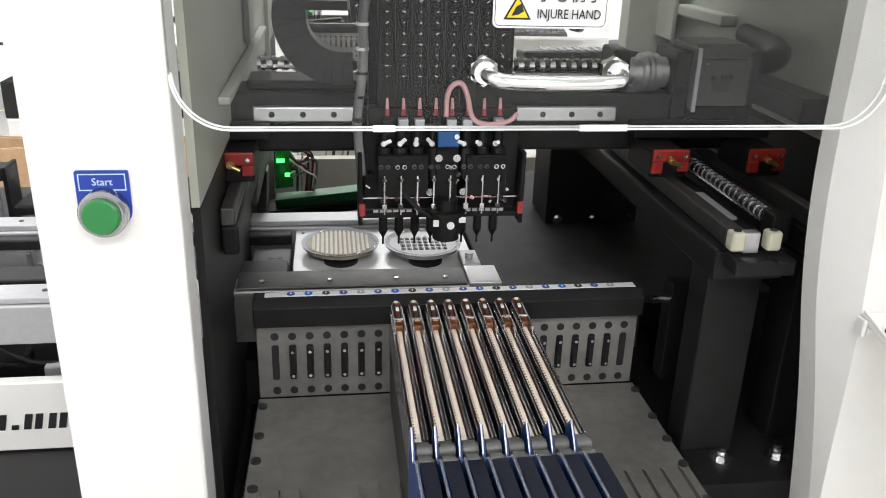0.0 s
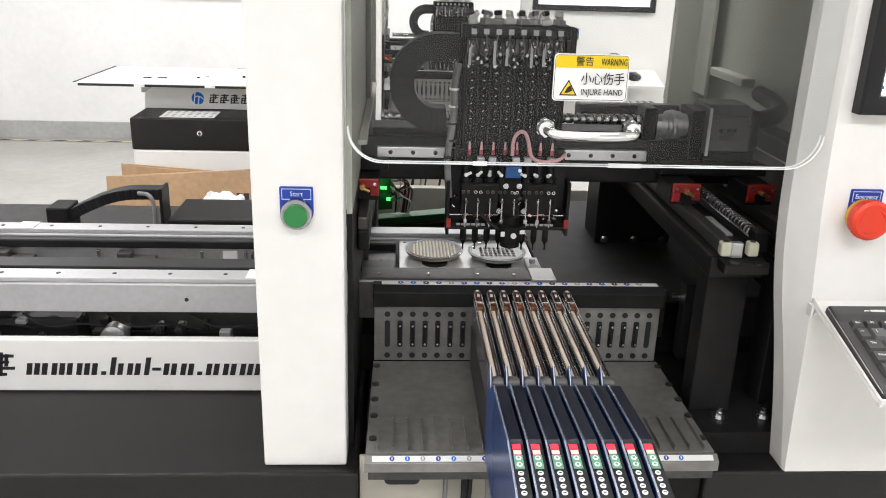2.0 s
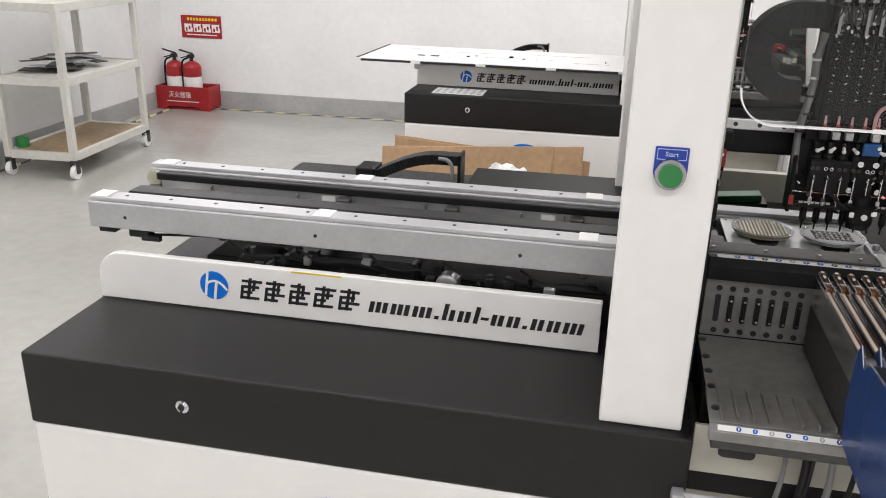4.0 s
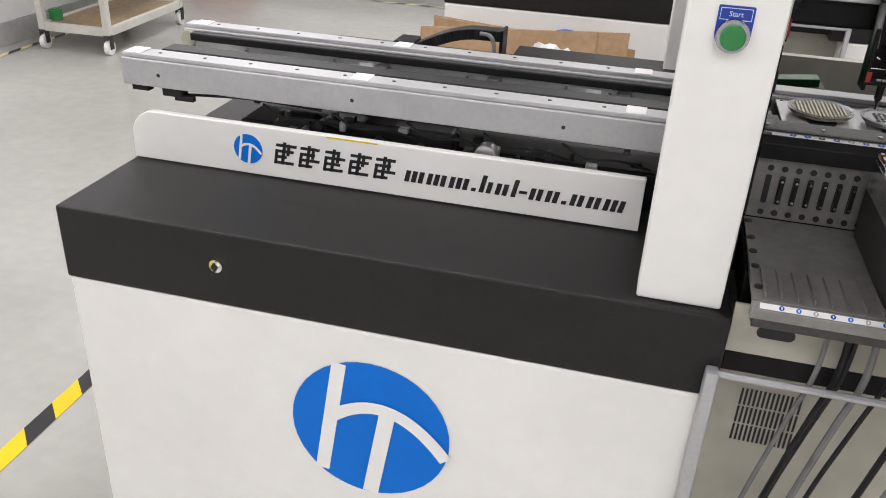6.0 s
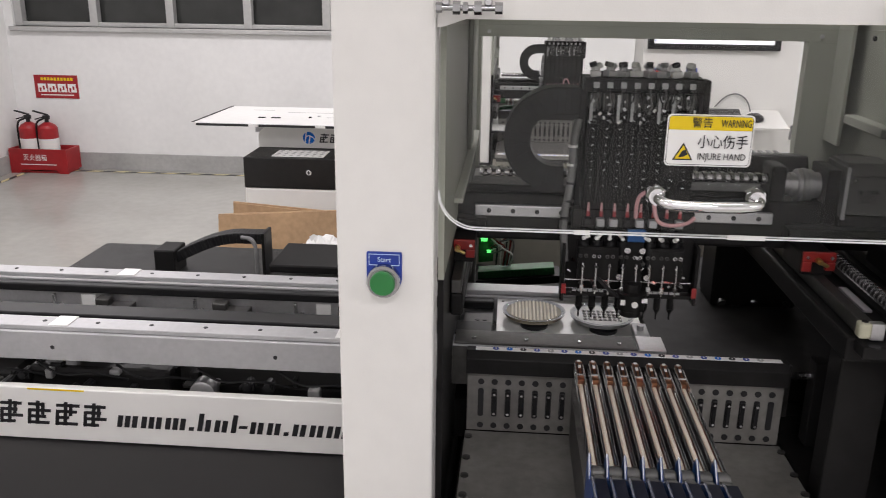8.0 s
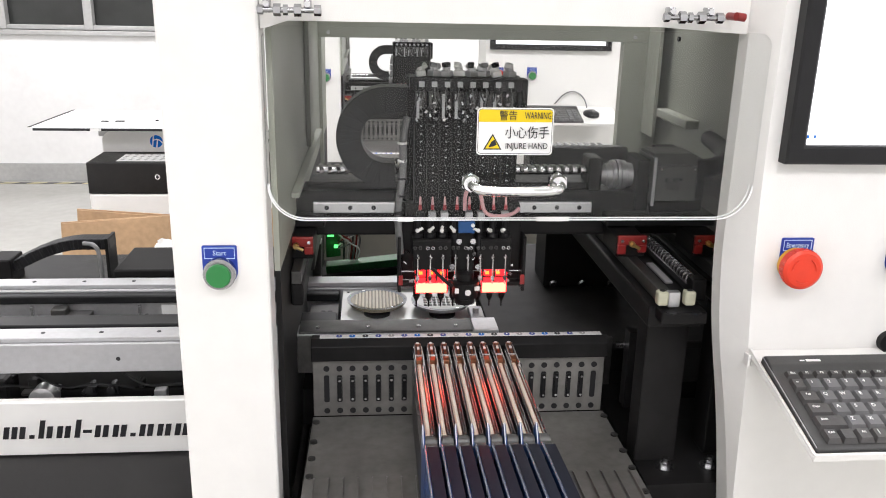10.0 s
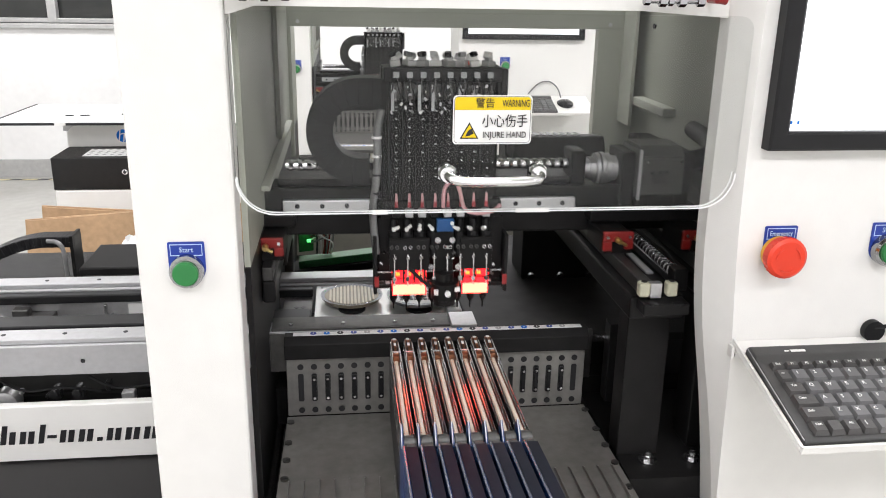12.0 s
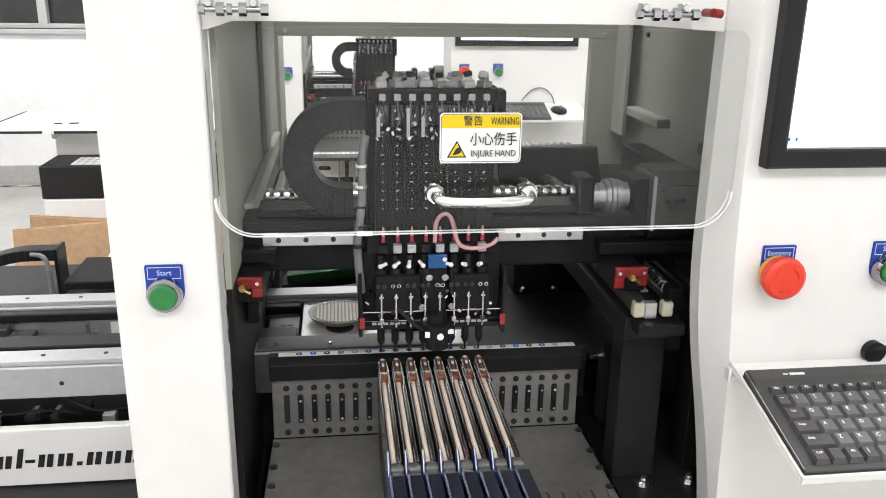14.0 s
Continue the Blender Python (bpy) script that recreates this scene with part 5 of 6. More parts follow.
# ---- feeders ----
def feeder():
    f = thing("tape_feeder", "slim tape feeder with a navy body and lit red display", "feeder", "feeders in the bank")
    w = 0.0062
    # origin: lane centre, tip of the tape path at y 0.165
    part("tape_channel", join(bx(-w, -w + 0.0012, -0.046, 0.150, 0.850, 0.8835, 0.0003), bx(w - 0.0012, w, -0.046, 0.150, 0.850, 0.8835, 0.0003), bx(-w + 0.0013, w - 0.0013, -0.046, 0.150, 0.850, 0.8785)), STEEL, f, "bright steel tape channel")
    part("carrier_tape", bx(-0.0033, 0.0014, -0.046, 0.138, 0.8787, 0.8818, 0.0004), GOLD, f, "cream carrier tape")
    part("cover_tape", bx(0.0017, 0.0024, -0.046, 0.138, 0.8787, 0.8816, 0.0002), COPPER, f)
    part("sprocket_holes", join(*[bx(-0.0030, -0.0018, -0.042 + 0.004 * k, -0.0405 + 0.004 * k, 0.8817, 0.8821) for k in range(39)]), COPPER, f, "row of small sprocket holes")
    part("tape_guide", bx(-0.0044, -0.0034, -0.046, 0.138, 0.8787, 0.8824), INK, f)
    part("tape_edge", bx(0.0026, 0.0040, -0.046, 0.138, 0.8787, 0.8826), STEEL, f)
    part("copper_tip", prism([(0.112, 0.8786), (0.1510, 0.872), (0.1510, 0.8905), (0.146, 0.8915), (0.112, 0.8865)], "x", -0.0037, 0.0030, 0.0006), COPPER, f, "copper-coloured pick window")
    part("tip_slot", join(turned(bx(-0.0030, -0.0020, -0.012, 0.012, 0.0002, 0.0010), pose(0, 0.130, 0.8892, 8.4)), turned(bx(0.0012, 0.0023, -0.010, 0.012, 0.0002, 0.0010), pose(0, 0.130, 0.8892, 8.4))), INK, f)
    part("tip_cap", bx(-0.0042, 0.0034, 0.1195, 0.1225, 0.8860, 0.8890, 0.0005), STEEL, f)
    part("pick_hole", join(cyl((-0.0006, 0.1475, 0.8905), (-0.0006, 0.1475, 0.8922), 0.0019, seg=12), bx(-0.0017, 0.0009, 0.134, 0.139, 0.8895, 0.8912)), PALE, f)
    part("tip_lock", join(bx(0.0033, 0.0047, 0.100, 0.146, 0.8787, 0.8885, 0.0004), bx(-0.0052, -0.0040, 0.104, 0.148, 0.8787, 0.8890, 0.0004)), STEEL, f)
    part("rear_body", prism([(-0.046, 0.794), (0.140, 0.794), (0.148, 0.81), (0.148, 0.8495), (-0.046, 0.8495)], "x", -w + 0.0005, w - 0.0005, 0.0004), DARKSTEEL, f, "steel feeder side plate")
    part("side_plate", prism([(-0.252, 0.806), (-0.232, 0.784), (-0.052, 0.793), (-0.040, 0.83), (-0.040, 0.8865), (-0.050, 0.896), (-0.068, 0.880), (-0.083, 0.8930), (-0.188, 0.9005), (-0.252, 0.8885)], "x", -w - 0.0004, -w + 0.0014, 0.0003), NAVY, f, "navy blue side plate")
    part("side_plate_edge", tube([(-w - 0.0002, -0.083, 0.8937), (-w - 0.0002, -0.188, 0.9012), (-w - 0.0002, -0.251, 0.8895)], 0.0010, 6, 0), NAVYEDGE, f)
    part("edge_peak", tube([(-w, -0.040, 0.872), (-w, -0.042, 0.886), (-w, -0.050, 0.8965), (-w, -0.066, 0.881), (-w, -0.082, 0.8932)], 0.0007, 5, 0), NAVYEDGE, f)
    part("front_body", prism([(-0.250, 0.806), (-0.072, 0.80), (-0.072, 0.868), (-0.084, 0.8905), (-0.187, 0.898), (-0.250, 0.8869)], "x", -w + 0.0016, w, 0.0005), BLACKPL, f, "black feeder front body")
    part("wheel_hub", join(cyl((-w + 0.002, -0.053, 0.879), (w + 0.001, -0.053, 0.879), 0.0052, seg=16), cyl((-w + 0.003, -0.053, 0.879), (w - 0.001, -0.053, 0.879), 0.0066, seg=16)), MOTORGREY, f, "grey reel wheel", True)
    part("wheel_hub", join(cyl((-w + 0.002, -0.069, 0.878), (w + 0.001, -0.069, 0.878), 0.0060, seg=16), cyl((-w + 0.003, -0.069, 0.878), (w - 0.001, -0.069, 0.878), 0.0078, seg=16)), MOTORGREY, f, "grey reel wheel", True)
    part("top_cover", prism([(-0.083, 0.8905), (-0.0815, 0.8920), (-0.183, 0.8995), (-0.187, 0.8980)], "x", -w + 0.002, w - 0.0006), FEEDERTOP, f)
    slope = lambda y: 0.898 + (y + 0.187) * (0.020 / 0.113)
    part("display", turned(bx(-0.0034, 0.0032, -0.0058, 0.0, 0, 0.0008), pose(0, -0.1885, slope(-0.1885) + 0.0002, 10.0)), REDLED, f, "lit red display")
    part("display", turned(bx(-0.0030, 0.0030, -0.0040, 0.0, 0, 0.0008), pose(0, -0.1952, slope(-0.1952) + 0.0002, 10.0)), PINKLED, f, "lit pale red display")
    part("keypad", turned(bx(-0.0036, 0.0036, -0.0150, 0.0, 0, 0.0007), pose(0, -0.2003, slope(-0.2003) + 0.0002, 10.0)), MINT, f, "green membrane keypad")
    for y in (-0.2042, -0.2112):
        part("key_ring", join(turned(cyl((0, 0, 0), (0, 0, 0.0004), 0.0023, seg=14), pose(0, y, slope(y) + 0.0011, 10.0))), PALE, f)
        part("key_dot", turned(cyl((0, 0, 0), (0, 0, 0.0003), 0.0012, seg=8), pose(0, y, slope(y) + 0.0016, 10.0)), MINT, f)
    for y in (-0.2195, -0.2262, -0.2329, -0.2396):
        part("key_ring", turned(cyl((0, 0, 0), (0, 0, 0.0004), 0.0023, seg=14), pose(0, y, slope(y) + 0.0004, 10.0)), PALE, f)
        part("key_dot", turned(bx(-0.0012, 0.0012, -0.0004, 0.0004, 0, 0.0003), pose(0, y, slope(y) + 0.0009, 10.0)), INK, f)
    return f


first = feeder()
first.location = (0.1474, 0, 0)
for i in range(1, 8):
    copy_thing(first, pose(0.1474 + i * PITCH, 0, 0))


# ---- boards being filled ----
def lamp_panel():
    p = thing("circuit_panel", "pale metal panel carrying two round lamp boards", "circuit board")
    part("panel", bx(0.0545, 0.234, 0.2135, 0.351, 0.8805, 0.8830, 0.0006), BOARDWHITE, p, "pale metal carrier panel")
    for n, (cx, cy) in enumerate(((0.101, 0.287), (0.185, 0.282))):
        part("socket", cyl((cx, cy + 0.024, 0.883), (cx, cy + 0.024, 0.8885), 0.0175, seg=28), BLACKPL, p, "black lamp socket")
        part("socket", cyl((cx, cy - 0.024, 0.883), (cx, cy - 0.024, 0.8865), 0.0170, seg=28), BLACKPL, p, "black lamp socket")
        # first disc is darker than its ribs: gap shade put into its colour
        disc = part("lamp_disc", join(cyl((cx, cy, 0.8887), (cx, cy, 0.8925), 0.0355, seg=40)), CREAMDARK if n == 0 else FRAMEGREY, p, "cream ribbed lamp disc" if n == 0 else "grey lamp disc with pale dots")
        if n == 0:
            for k in range(13):
                x = cx - 0.027 + k * 0.0045
                hw = math.sqrt(0.033 ** 2 - (x - cx) ** 2)
                part("rib", bx(x - 0.0013, x + 0.0013, cy - hw, cy + hw, 0.8925, 0.8945, 0.0005), CREAM, disc)
        else:
            for r_ in range(4):
                for k in range(8):
                    x, y = cx - 0.021 + k * 0.006, cy - 0.014 + r_ * 0.009
                    part("diode_base", bx(x - 0.0024, x + 0.0022, y - 0.0030, y + 0.0028, 0.8925, 0.8929), DARKSTEEL, disc)
                    part("diode", bx(x - 0.0012, x + 0.0012, y - 0.0016, y + 0.0016, 0.8930, 0.8945, 0.0004, 1), PALE, disc)
        pts = [(cx + 0.0362 * math.cos(a), cy + 0.0362 * math.sin(a), 0.8925) for a in (2 * math.pi * k / 40 for k in range(41))]
        part("clear_rim", tube(pts, 0.0024, 8, 0), LENS, disc, "clear plastic rim", True)
        rim = bmesh.new()
        inner = [rim.verts.new((cx + 0.0345 * math.cos(a), cy + 0.0345 * math.sin(a), 0.8929)) for a in (2 * math.pi * k / 40 for k in range(40))]
        outer = [rim.verts.new((cx + 0.0395 * math.cos(a), cy + 0.0395 * math.sin(a), 0.8945)) for a in (2 * math.pi * k / 40 for k in range(40))]
        for k in range(40):
            rim.faces.new((inner[k], outer[k], outer[(k + 1) % 40], inner[(k + 1) % 40]))
        part("pale_flange", rim, ALUPAINT, disc, "pale lamp flange")
    for x in (0.062, 0.222):
        for y in (0.222, 0.342):
            part("panel_hole", cyl((x, y, 0.8831), (x, y, 0.8835), 0.0018, seg=10), INK, p)
    return p


lamp_panel()
clamp = thing("board_clamp", "small clear and grey board clamp on the panel edge", "clamp")
part("clamp_block", join(bx(0.218, 0.236, 0.225, 0.262, 0.8838, 0.893, 0.002), cyl((0.226, 0.24, 0.893), (0.226, 0.24, 0.899), 0.004)), ALUPAINT, clamp)


# ---- keyboard ----
def keyboard():
    k = thing("keyboard", "dark grey compact computer keyboard on the white tray", "keyboard")
    m = pose(0.456, -0.0312, 0.959, 15.1)
    case = turned(prism([(-0.020, 0.0008), (-0.136, 0.0008), (-0.136, 0.005), (-0.131, 0.0078), (-0.044, 0.0092), (-0.036, 0.0118), (-0.0235, 0.0118), (-0.020, 0.008)], "x", 0.0035, 0.292, 0.0012), m)
    part("keyboard_case", case, KEYCASE, k, "dark grey keyboard case with a raised back strip")
    part("case_edge", turned(prism([(-0.022, 0.0085), (-0.1345, 0.0060), (-0.1345, 0.0068), (-0.022, 0.0093)], "x", 0.0030, 0.0036), m), ALUPAINT, k)
    part("case_mark", turned(join(bx(0.040, 0.054, -0.0325, -0.0295, 0.01185, 0.0121), bx(0.034, 0.0385, -0.0318, -0.0302, 0.01185, 0.0121)), m), PALE, k)
    P = 0.0162
    digits = ["~", "1", "2", "3", "4", "5", "6", "7", "8", "9", "0", "-", "="]
    rows = [(-0.0497, 0.0085, [(0.0137, s) for s in ["Esc"] + ["F%d" % i for i in range(1, 13)]] + [(0.0137, "")] * 6),
            (-0.0635, 0.0148, [(0.0135, "~")] + [(P, s) for s in digits[1:]] + [(0.030, ""), (P, ""), (P, "")]),
            (-0.0795, 0.0148, [(0.0185, "Tab")] + [(P, s) for s in "QWERTYUIOP[]"] + [(0.025, ""), (P, ""), (P, "")]),
            (-0.0950, 0.0148, [(0.0225, "Caps")] + [(P, s) for s in "ASDFGHJKL;'"] + [(0.0372, ""), (P, ""), (P, "")]),
            (-0.1105, 0.0148, [(0.0278, "Shift")] + [(P, s) for s in "ZXCVBNM,./"] + [(0.0480, ""), (P, ""), (P, "")]),
            (-0.1260, 0.0140, [(0.0142, "Ctrl"), (0.0142, ""), (0.0142, "Alt"), (0.0142, "|"), (0.078, ""), (0.0142, "Alt"), (0.0142, ""), (0.0142, "Ctrl"), (0.025, ""), (P, ""), (P, ""), (P, "")])]
    for y, h, keys in rows:
        x = 0.0120
        for wd, word in keys:
            if x + wd > 0.2905:
                break
            g = 0.0006
            bm = bmesh.new()
            z0, z1, ins = 0.0085, 0.0128, 0.0017
            lo = [bm.verts.new(v) for v in ((x + g, y - h / 2, z0), (x + wd - g, y - h / 2, z0), (x + wd - g, y + h / 2, z0), (x + g, y + h / 2, z0))]
            hi = [bm.verts.new(v) for v in ((x + g + ins, y - h / 2 + ins * 1.5, z1), (x + wd - g - ins, y - h / 2 + ins * 1.5, z1), (x + wd - g - ins, y + h / 2 - ins * 0.5, z1), (x + g + ins, y + h / 2 - ins * 0.5, z1))]
            bm.faces.new(hi)
            for i in range(4):
                bm.faces.new((lo[i], lo[(i + 1) % 4], hi[(i + 1) % 4], hi[i]))
            key = part("key", turned(bm, m), KEYGREY if h > 0.01 and 0.015 < wd < 0.018 or wd > 0.06 else KEYBLACK, k)
            if word:
                size = 0.0052 if len(word) == 1 else 0.0034
                lx = x + (0.0058 if len(word) == 1 else min(wd / 2, 0.0085))
                letters(word, PALE, key, m @ Matrix.Translation((lx, y + (0.0022 if h > 0.01 else 0.0005), z1 + 0.0003)), size, None)
            x += wd
    return k


kb = keyboard()
copy_thing(kb, pose(-0.012, 1.89, -0.019))
mouse = thing("computer_mouse", "black computer mouse beside the keyboard of the second machine", "mouse")
mb = ball((0.775, 1.80, 0.924), 0.028, 0.5)
turned(mb, Matrix.Translation((0.775, 1.80, 0)) @ Matrix.Diagonal((0.9, 1.5, 1, 1)) @ Matrix.Translation((-0.775, -1.80, 0)))
part("body", mb, BLACKPL, mouse, smooth=True)
part("wheel", cyl((0.772, 1.775, 0.937), (0.778, 1.775, 0.937), 0.006), CABLE, mouse)
part("lead", tube([(0.775, 1.845, 0.927), (0.765, 1.85, 0.967), (0.735, 1.855, 0.989), (0.70, 1.855, 0.982), (0.67, 1.855, 0.947)], 0.002), CABLE, mouse, smooth=True)
lead = thing("coiled_lead", "coiled black lead with a round plug above the keyboard", "cable")
part("plug", cyl((0.595, -0.0375, 0.966), (0.595, -0.0305, 0.966), 0.0105, seg=20), BLACKPL, lead, smooth=True)
part("wire", tube([(0.595, -0.036, 0.970), (0.612, -0.042, 0.974), (0.66, -0.04, 0.972), (0.72, -0.034, 0.985)], 0.002), BLACKPL, lead, smooth=True)


# ---- behind the machine ----
def cardboard(x0, x1, z1, y, label, z2=None):
    z2 = z2 or z1
    c = thing("cardboard_sheet", label, "cardboard", "folded cartons")
    part("sheet", turned(prism([(x0, 0.0), (x1, 0.0), (x1, z2), (x0, z1)], "y", -0.012, 0.0, 0.001), pose(0, y, 0.0, -9)), CARD, c)
    part("flap", turned(prism([(x0 + 0.004, 0.01), (x1 - 0.09, 0.01), (x1 - 0.09, z2 - 0.004), (x0 + 0.004, z1 - 0.003)], "y", -0.020, -0.0125, 0.001), pose(0, y, 0.0, -9)), CARD, c)
    return c


cardboard(-0.785, -0.16, 0.642, 1.66, "brown folded carton leaning on the second machine", 0.60)
c2 = cardboard(-0.798, -0.18, 0.628, 1.56, "brown flattened carton leaning in front of another", 0.668)
for x in (-0.42, -0.40, -0.375):
    part("carton_print", turned(bx(x, x + 0.016, -0.0206, -0.0202, 0.56, 0.585), pose(0, 1.56, 0.0, -9)), INK, c2)
bag = thing("plastic_bag", "crumpled clear plastic bag behind the machine", "bag")
bm = ball((-0.33, 0.99, 0.735), 0.05, 0.5, 20)
for v in bm.verts:
    v.co += Vector(noise.noise_vector(v.co * 40)) * 0.02
part("film", bm, PALE, bag)
stand = thing("low_stand", "plain grey stand holding a plastic bag", "stand")
part("top", bx(-0.45, -0.2, 0.95, 1.08, 0.66, 0.70, 0.003), DARKSTEEL, stand)
for x in (-0.44, -0.22):
    for y in (0.96, 1.06):
        part("leg", bx(x, x + 0.012, y, y + 0.012, 0, 0.66), DARKSTEEL, stand)

board = thing("long_white_board", "long white printed board lying on the second machine's rails", "board")
part("board", prism([(-0.975, 1.945), (0.06, 1.935), (0.06, 2.33), (-0.965, 2.33)], "z", 0.8440, 0.8475, 0.0006), PALE, board)
part("board_edge", bx(-0.955, 0.06, 1.9305, 1.9395, 0.8395, 0.8462), INK, board, "dark front edge strip")
part("end_strip", prism([(-0.975, 1.946), (-0.968, 1.946), (-0.957, 2.33), (-0.964, 2.33)], "z", 0.8477, 0.8490), INK, board, "dark end strip")
for x in (-0.78, -0.56, -0.33, -0.10):
    part("edge_clip", bx(x, x + 0.032, 1.926, 1.9300, 0.840, 0.8472), PALE, board)
for x, y, w in ((-0.86, 2.24, 0.08), (-0.72, 2.20, 0.18), (-0.56, 2.10, 0.10), (-0.40, 2.22, 0.2), (-0.25, 2.06, 0.12)):
    part("print_mark", bx(x, x + w, y, y + 0.006, 0.8477, 0.8480), SKIRT, board)

sheet = thing("perforated_sheet", "white perforated card lying on the second machine", "card")
part("card", bx(-0.70, -0.53, 1.895, 2.0, 0.751, 0.753), PALE, sheet)
part("card_holes", join(*[cyl((-0.685 + 0.0235 * i, 1.91 + 0.026 * j, 0.7531), (-0.685 + 0.0235 * i, 1.91 + 0.026 * j, 0.7534), 0.006, seg=10) for i in range(7) for j in range(4)]), SKIRT, sheet)


# ---- fire corner ----
def extinguisher(x, y):
    e = thing("fire_extinguisher", "small red fire extinguisher standing in a red box", "extinguisher", "extinguishers", at=(x + 0.05, y, 0.02))
    part("bottle", join(cyl((0, 0, 0), (0, 0, 0.285), 0.066, seg=28), cyl((0, 0, 0.285), (0, 0, 0.305), 0.066, 0.052, seg=28), cyl((0, 0, 0.305), (0, 0, 0.325), 0.052, 0.018, seg=28)), FIRERED, e, smooth=True)
    part("paper_label", cyl((0, 0, 0.10), (0, 0, 0.215), 0.0668, seg=28), PALE, e, smooth=True)
    part("valve", join(cyl((0, 0, 0.32), (0, 0, 0.36), 0.014), bx(-0.025, 0.022, -0.012, 0.012, 0.345, 0.372, 0.004), turned(bx(-0.085, 0.0, -0.008, 0.008, 0, 0.008, 0.002), pose(0.0, 0, 0.362, 0, -16, 0)), turned(bx(-0.095, 0.012, -0.009, 0.009, 0, 0.009, 0.002), pose(0.0, 0, 0.374, 0, 14, 0))), INK, e)
    part("hose", tube([(-0.02, -0.01, 0.348), (-0.066, -0.02, 0.33), (-0.074, -0.02, 0.25), (-0.070, -0.02, 0.12)], 0.007), BLACKPL, e, smooth=True)
    return e


extinguisher(-3.335, 4.838)
extinguisher(-3.200, 4.838)
fb = thing("extinguisher_box", "open red steel box holding two fire extinguishers", "box")
x0, x1, y0, y1, h = -3.400, -2.985, 4.742, 4.932, 0.17
part("box_front", prism([(x0, 0.0), (x0 + 0.06, 0.0), (x0 + 0.085, 0.024), (x1 - 0.085, 0.024), (x1 - 0.06, 0.0), (x1, 0.0), (x1, h), (x0, h)], "y", y0, y0 + 0.012, 0.001), FIRERED, fb)
part("box_back", bx(x0, x1, y1 - 0.012, y1, 0.015, h, 0.003), FIRERED, fb)
part("box_side", bx(x0, x0 + 0.012, y0 + 0.0125, y1 - 0.0125, 0.015, h, 0.003), FIRERED, fb)
part("box_side", bx(x1 - 0.012, x1, y0 + 0.0125, y1 - 0.0125, 0.015, h, 0.003), FIRERED, fb)
part("box_bottom", bx(x0 + 0.013, x1 - 0.013, y0 + 0.0125, y1 - 0.0125, 0.0005, 0.0145, 0.002), FIRERED, fb)
letters("灭火器箱", PALE, fb, Matrix.Translation(((x0 + x1) / 2 - 0.02, y0 - 0.0006, 0.108)) @ FACE, 0.048, 0.17)
part("text_rule", bx(x0 + 0.08, x1 - 0.08, y0 - 0.0008, y0 - 0.0002, 0.06, 0.066), PALE, fb)
sg = thing("fire_sign", "red fire instruction sign on the white wall", "sign")
part("sign_plate", bx(-3.31, -2.995, 4.944, 4.9495, 0.475, 0.635, 0.001), FIRERED, sg)
part("sign_title", join(*[bx(-3.26 + 0.024 * i, -3.243 + 0.024 * i, 4.9434, 4.9439, 0.598, 0.618) for i in range(10)]), YELLOW, sg)
part("sign_pictures", join(*[bx(-3.285 + 0.072 * i, -3.222 + 0.072 * i, 4.9434, 4.9439, 0.518, 0.575) for i in range(4)]), PALE, sg)
part("sign_detail", join(*[bx(-3.275 + 0.024 * i, -3.262 + 0.024 * i, 4.9428, 4.9433, 0.522 + 0.012 * (i % 3), 0.548 + 0.012 * (i % 3)) for i in range(12)]), FIRERED, sg)
part("sign_rule", bx(-3.27, -3.03, 4.9434, 4.9439, 0.495, 0.502), PALE, sg)


sg.location = (0.045, 0, 0.022)


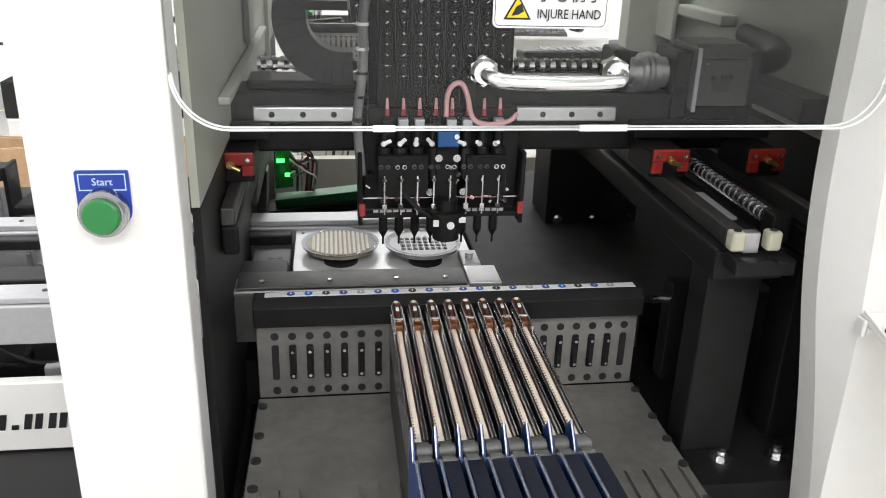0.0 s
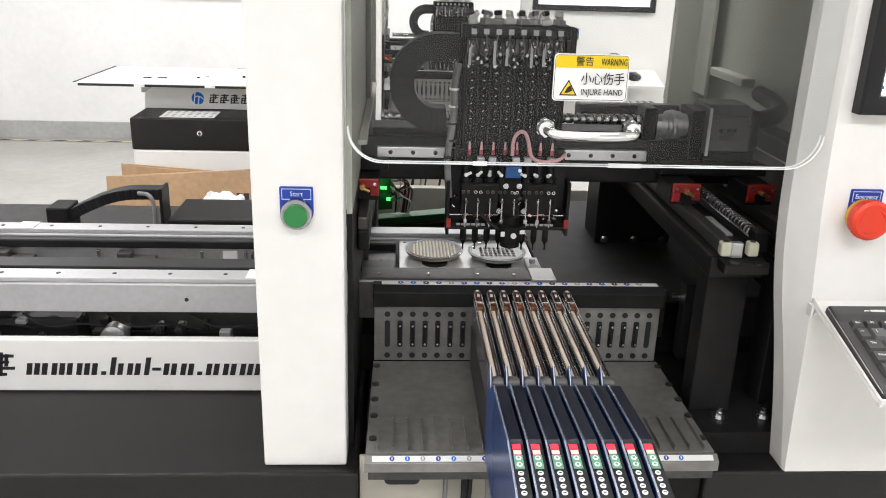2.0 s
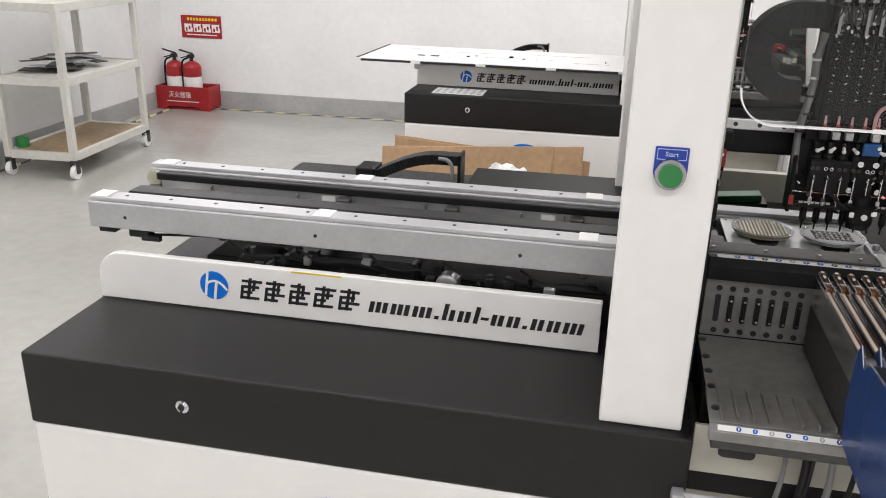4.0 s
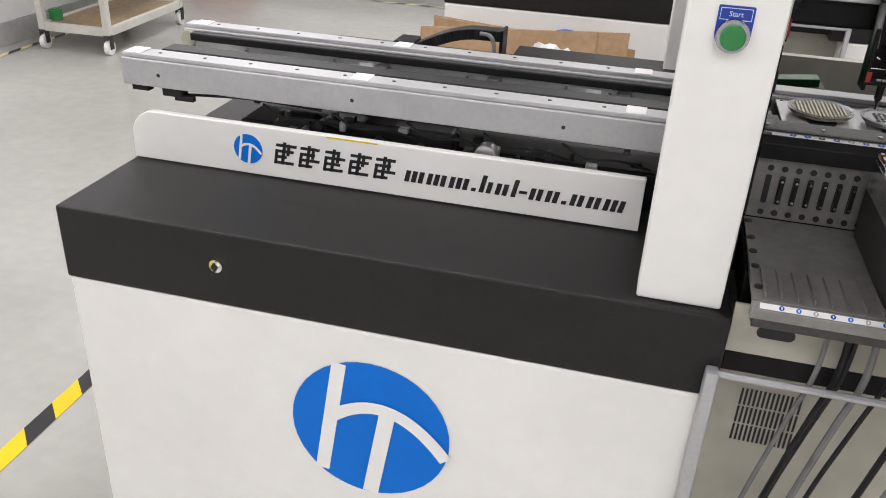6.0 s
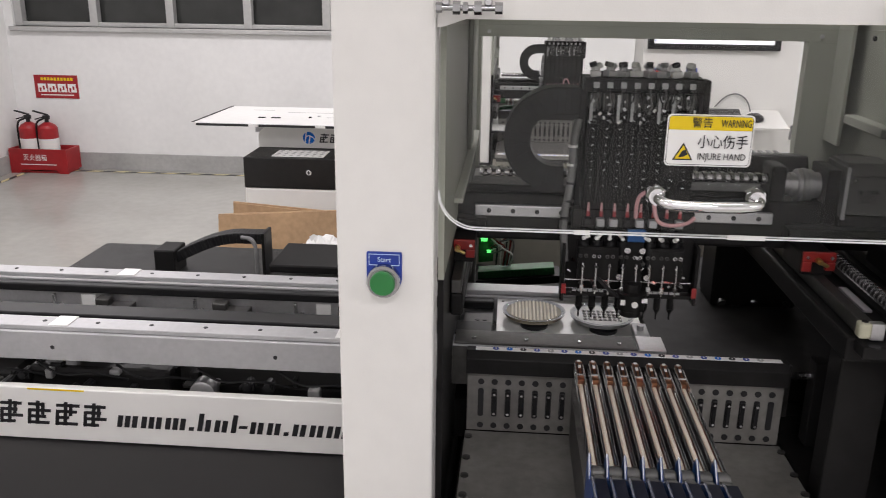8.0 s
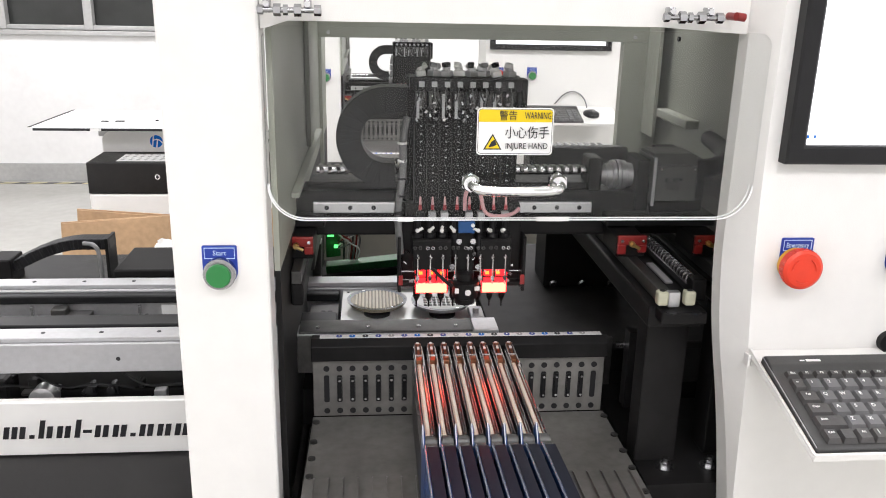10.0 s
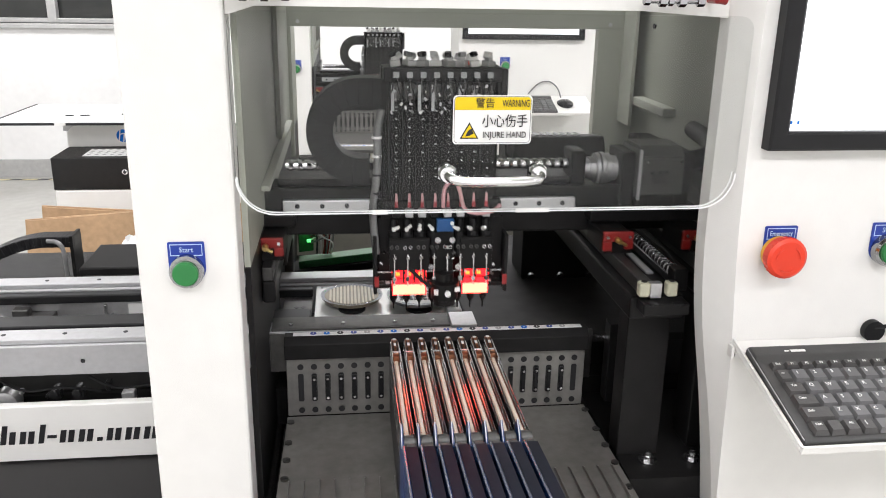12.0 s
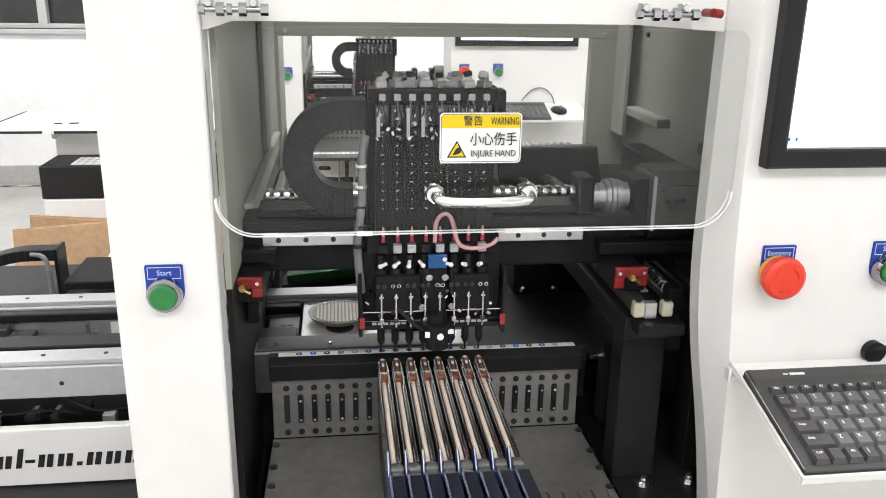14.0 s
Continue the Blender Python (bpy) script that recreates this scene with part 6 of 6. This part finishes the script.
# ---- trolley ----
def trolley():
    t = thing("shelf_trolley", "cream steel shelf trolley on castors with a plywood deck", "trolley")
    x0, x1, y0, y1 = -3.20, -2.83, 2.93, 3.68
    for x in (x0, x1):
        for y in (y0, y1):
            part("post", bx(x - 0.017, x + 0.017, y - 0.017, y + 0.017, 0.10, 0.888, 0.003), CREAMSTEEL, t)
            part("castor", join(cyl((x - 0.012, y, 0.036), (x + 0.012, y, 0.036), 0.036, seg=20)), PALE, t, "white castor wheel", True)
            part("fork", join(bx(x - 0.02, x - 0.014, y - 0.014, y + 0.014, 0.03, 0.098), bx(x + 0.014, x + 0.02, y - 0.014, y + 0.014, 0.03, 0.098), bx(x - 0.02, x + 0.02, y - 0.014, y + 0.014, 0.085, 0.0995)), DARKSTEEL, t)
    for z, m_ in ((0.115, PLY), (0.50, CREAMSTEEL), (0.864, CREAMSTEEL)):
        part("shelf", bx(x0 + 0.018, x1 - 0.018, y0 + 0.018, y1 - 0.018, z, z + 0.018, 0.003), m_, t)
        for y in (y0, y1):
            part("rail", bx(x0 + 0.0175, x1 - 0.0175, y - 0.014, y + 0.014, z - 0.02, z + 0.022, 0.002), CREAMSTEEL, t)
        for x in (x0, x1):
            part("rail", bx(x - 0.014, x + 0.014, y0 + 0.0175, y1 - 0.0175, z - 0.02, z + 0.022, 0.002), CREAMSTEEL, t)
    rnd = random.Random(3)
    s = thing("scrap_pile", "pile of flat metal offcuts on the trolley shelf", "offcuts")
    for i in range(16):
        a, w, l = rnd.uniform(0, 180), rnd.uniform(0.03, 0.10), rnd.uniform(0.1, 0.28)
        part("offcut", turned(bx(-l / 2, l / 2, -w / 2, w / 2, 0, 0.004), pose(-3.04 + rnd.uniform(-0.06, 0.06), 3.25 + rnd.uniform(-0.16, 0.16), 0.519 + i * 0.0045, rnd.uniform(-4, 4), rnd.uniform(-4, 4), a)), (BLACKPL, DARKSTEEL, ALUPAINT)[i % 3], s)
    s2 = thing("scrap_pile", "flat metal trays on the upper trolley shelf", "offcuts")
    for i in range(6):
        part("offcut", turned(bx(-0.13, 0.13, -0.07, 0.07, 0, 0.004), pose(-3.03, 3.3, 0.884 + i * 0.0055, 0, 0, rnd.uniform(-20, 200))), (DARKSTEEL, ALUPAINT)[i % 2], s2)
    g = thing("green_reel", "small green tape reel on the plywood deck", "reel")
    part("reel", join(cyl((-3.18, 3.02, 0.1335), (-3.18, 3.02, 0.185), 0.035, seg=20), cyl((-3.18, 3.02, 0.185), (-3.18, 3.02, 0.19), 0.02, seg=16)), GREEN, g)

    turn = Matrix.Translation((x1, y0, 0)) @ Matrix.Rotation(radians(2.6), 4, "Z") @ Matrix.Translation((-x1, -y0, 0))
    for ob in (t, s, s2, g):
        ob.matrix_world = turn


trolley()


# ---- movement ----
def motions():
    # cycle of the head: picks at the front, places at the back
    picks = [0.62, 1.68, 2.68, 3.64, 4.70, 5.75, 6.80, 7.80, 8.80, 9.82, 10.86, 11.88, 12.90, 13.97]
    after = [0.030, 0.028, 0.030, 0.030, 0.030, 0.030, 0.050, 0.032, 0.030, 0.030, 0.030, 0.030, 0.032, 0.030]
    before = [-0.005, -0.032, -0.028, -0.038, -0.03, -0.03, -0.034, -0.034, -0.026, -0.03, -0.03, -0.010, -0.006, -0.003]
    rows, brows, flashes = [(0.0, 0.022, 0.0)], [], []
    for k, t in enumerate(picks):
        rows += [(t - 0.145, before[k], 0.0), (t - 0.06, 0.022, -0.100), (t, 0.024, -0.109)]
        if t + 0.05 < 14:
            rows += [(t + 0.04, 0.028, -0.107), (t + 0.13, after[k], -0.045), (t + 0.23, after[k] - 0.003, 0.0), (t + 0.45, after[k] * 0.3 + before[min(k + 1, 13)] * 0.4, 0.0)]
            flashes.append(t + {8.80: 0.19, 12.90: 0.15, 7.80: 0.09}.get(t, 0.12))
    rows.append((14.0, 0.026, -0.107))
    walk(head, [(t, pose(x, y, 0)) for t, x, y in rows])
    walk(beam, [(t, pose(0, y, 0)) for t, x, y in rows])
    # flashing imitated by sliding the glowing bars out of the added box
    lamp = [(0.0, 0.0)]
    for t in flashes:
        lamp += [(t - 0.15, 0.0), (t - 0.13, 0.0), (t - 0.10, 0.0), (t - 0.07, -0.0300), (t - 0.05, -0.0300), (t + 0.04, -0.0300), (t + 0.06, -0.0300), (t + 0.09, 0.0), (t + 0.12, 0.0), (t + 0.14, 0.0)]
    lamp.append((14.0, 0.0))
    for strobe in strobes:
        walk(strobe, [(t, pose(0, 0, z)) for t, z in lamp])


motions()
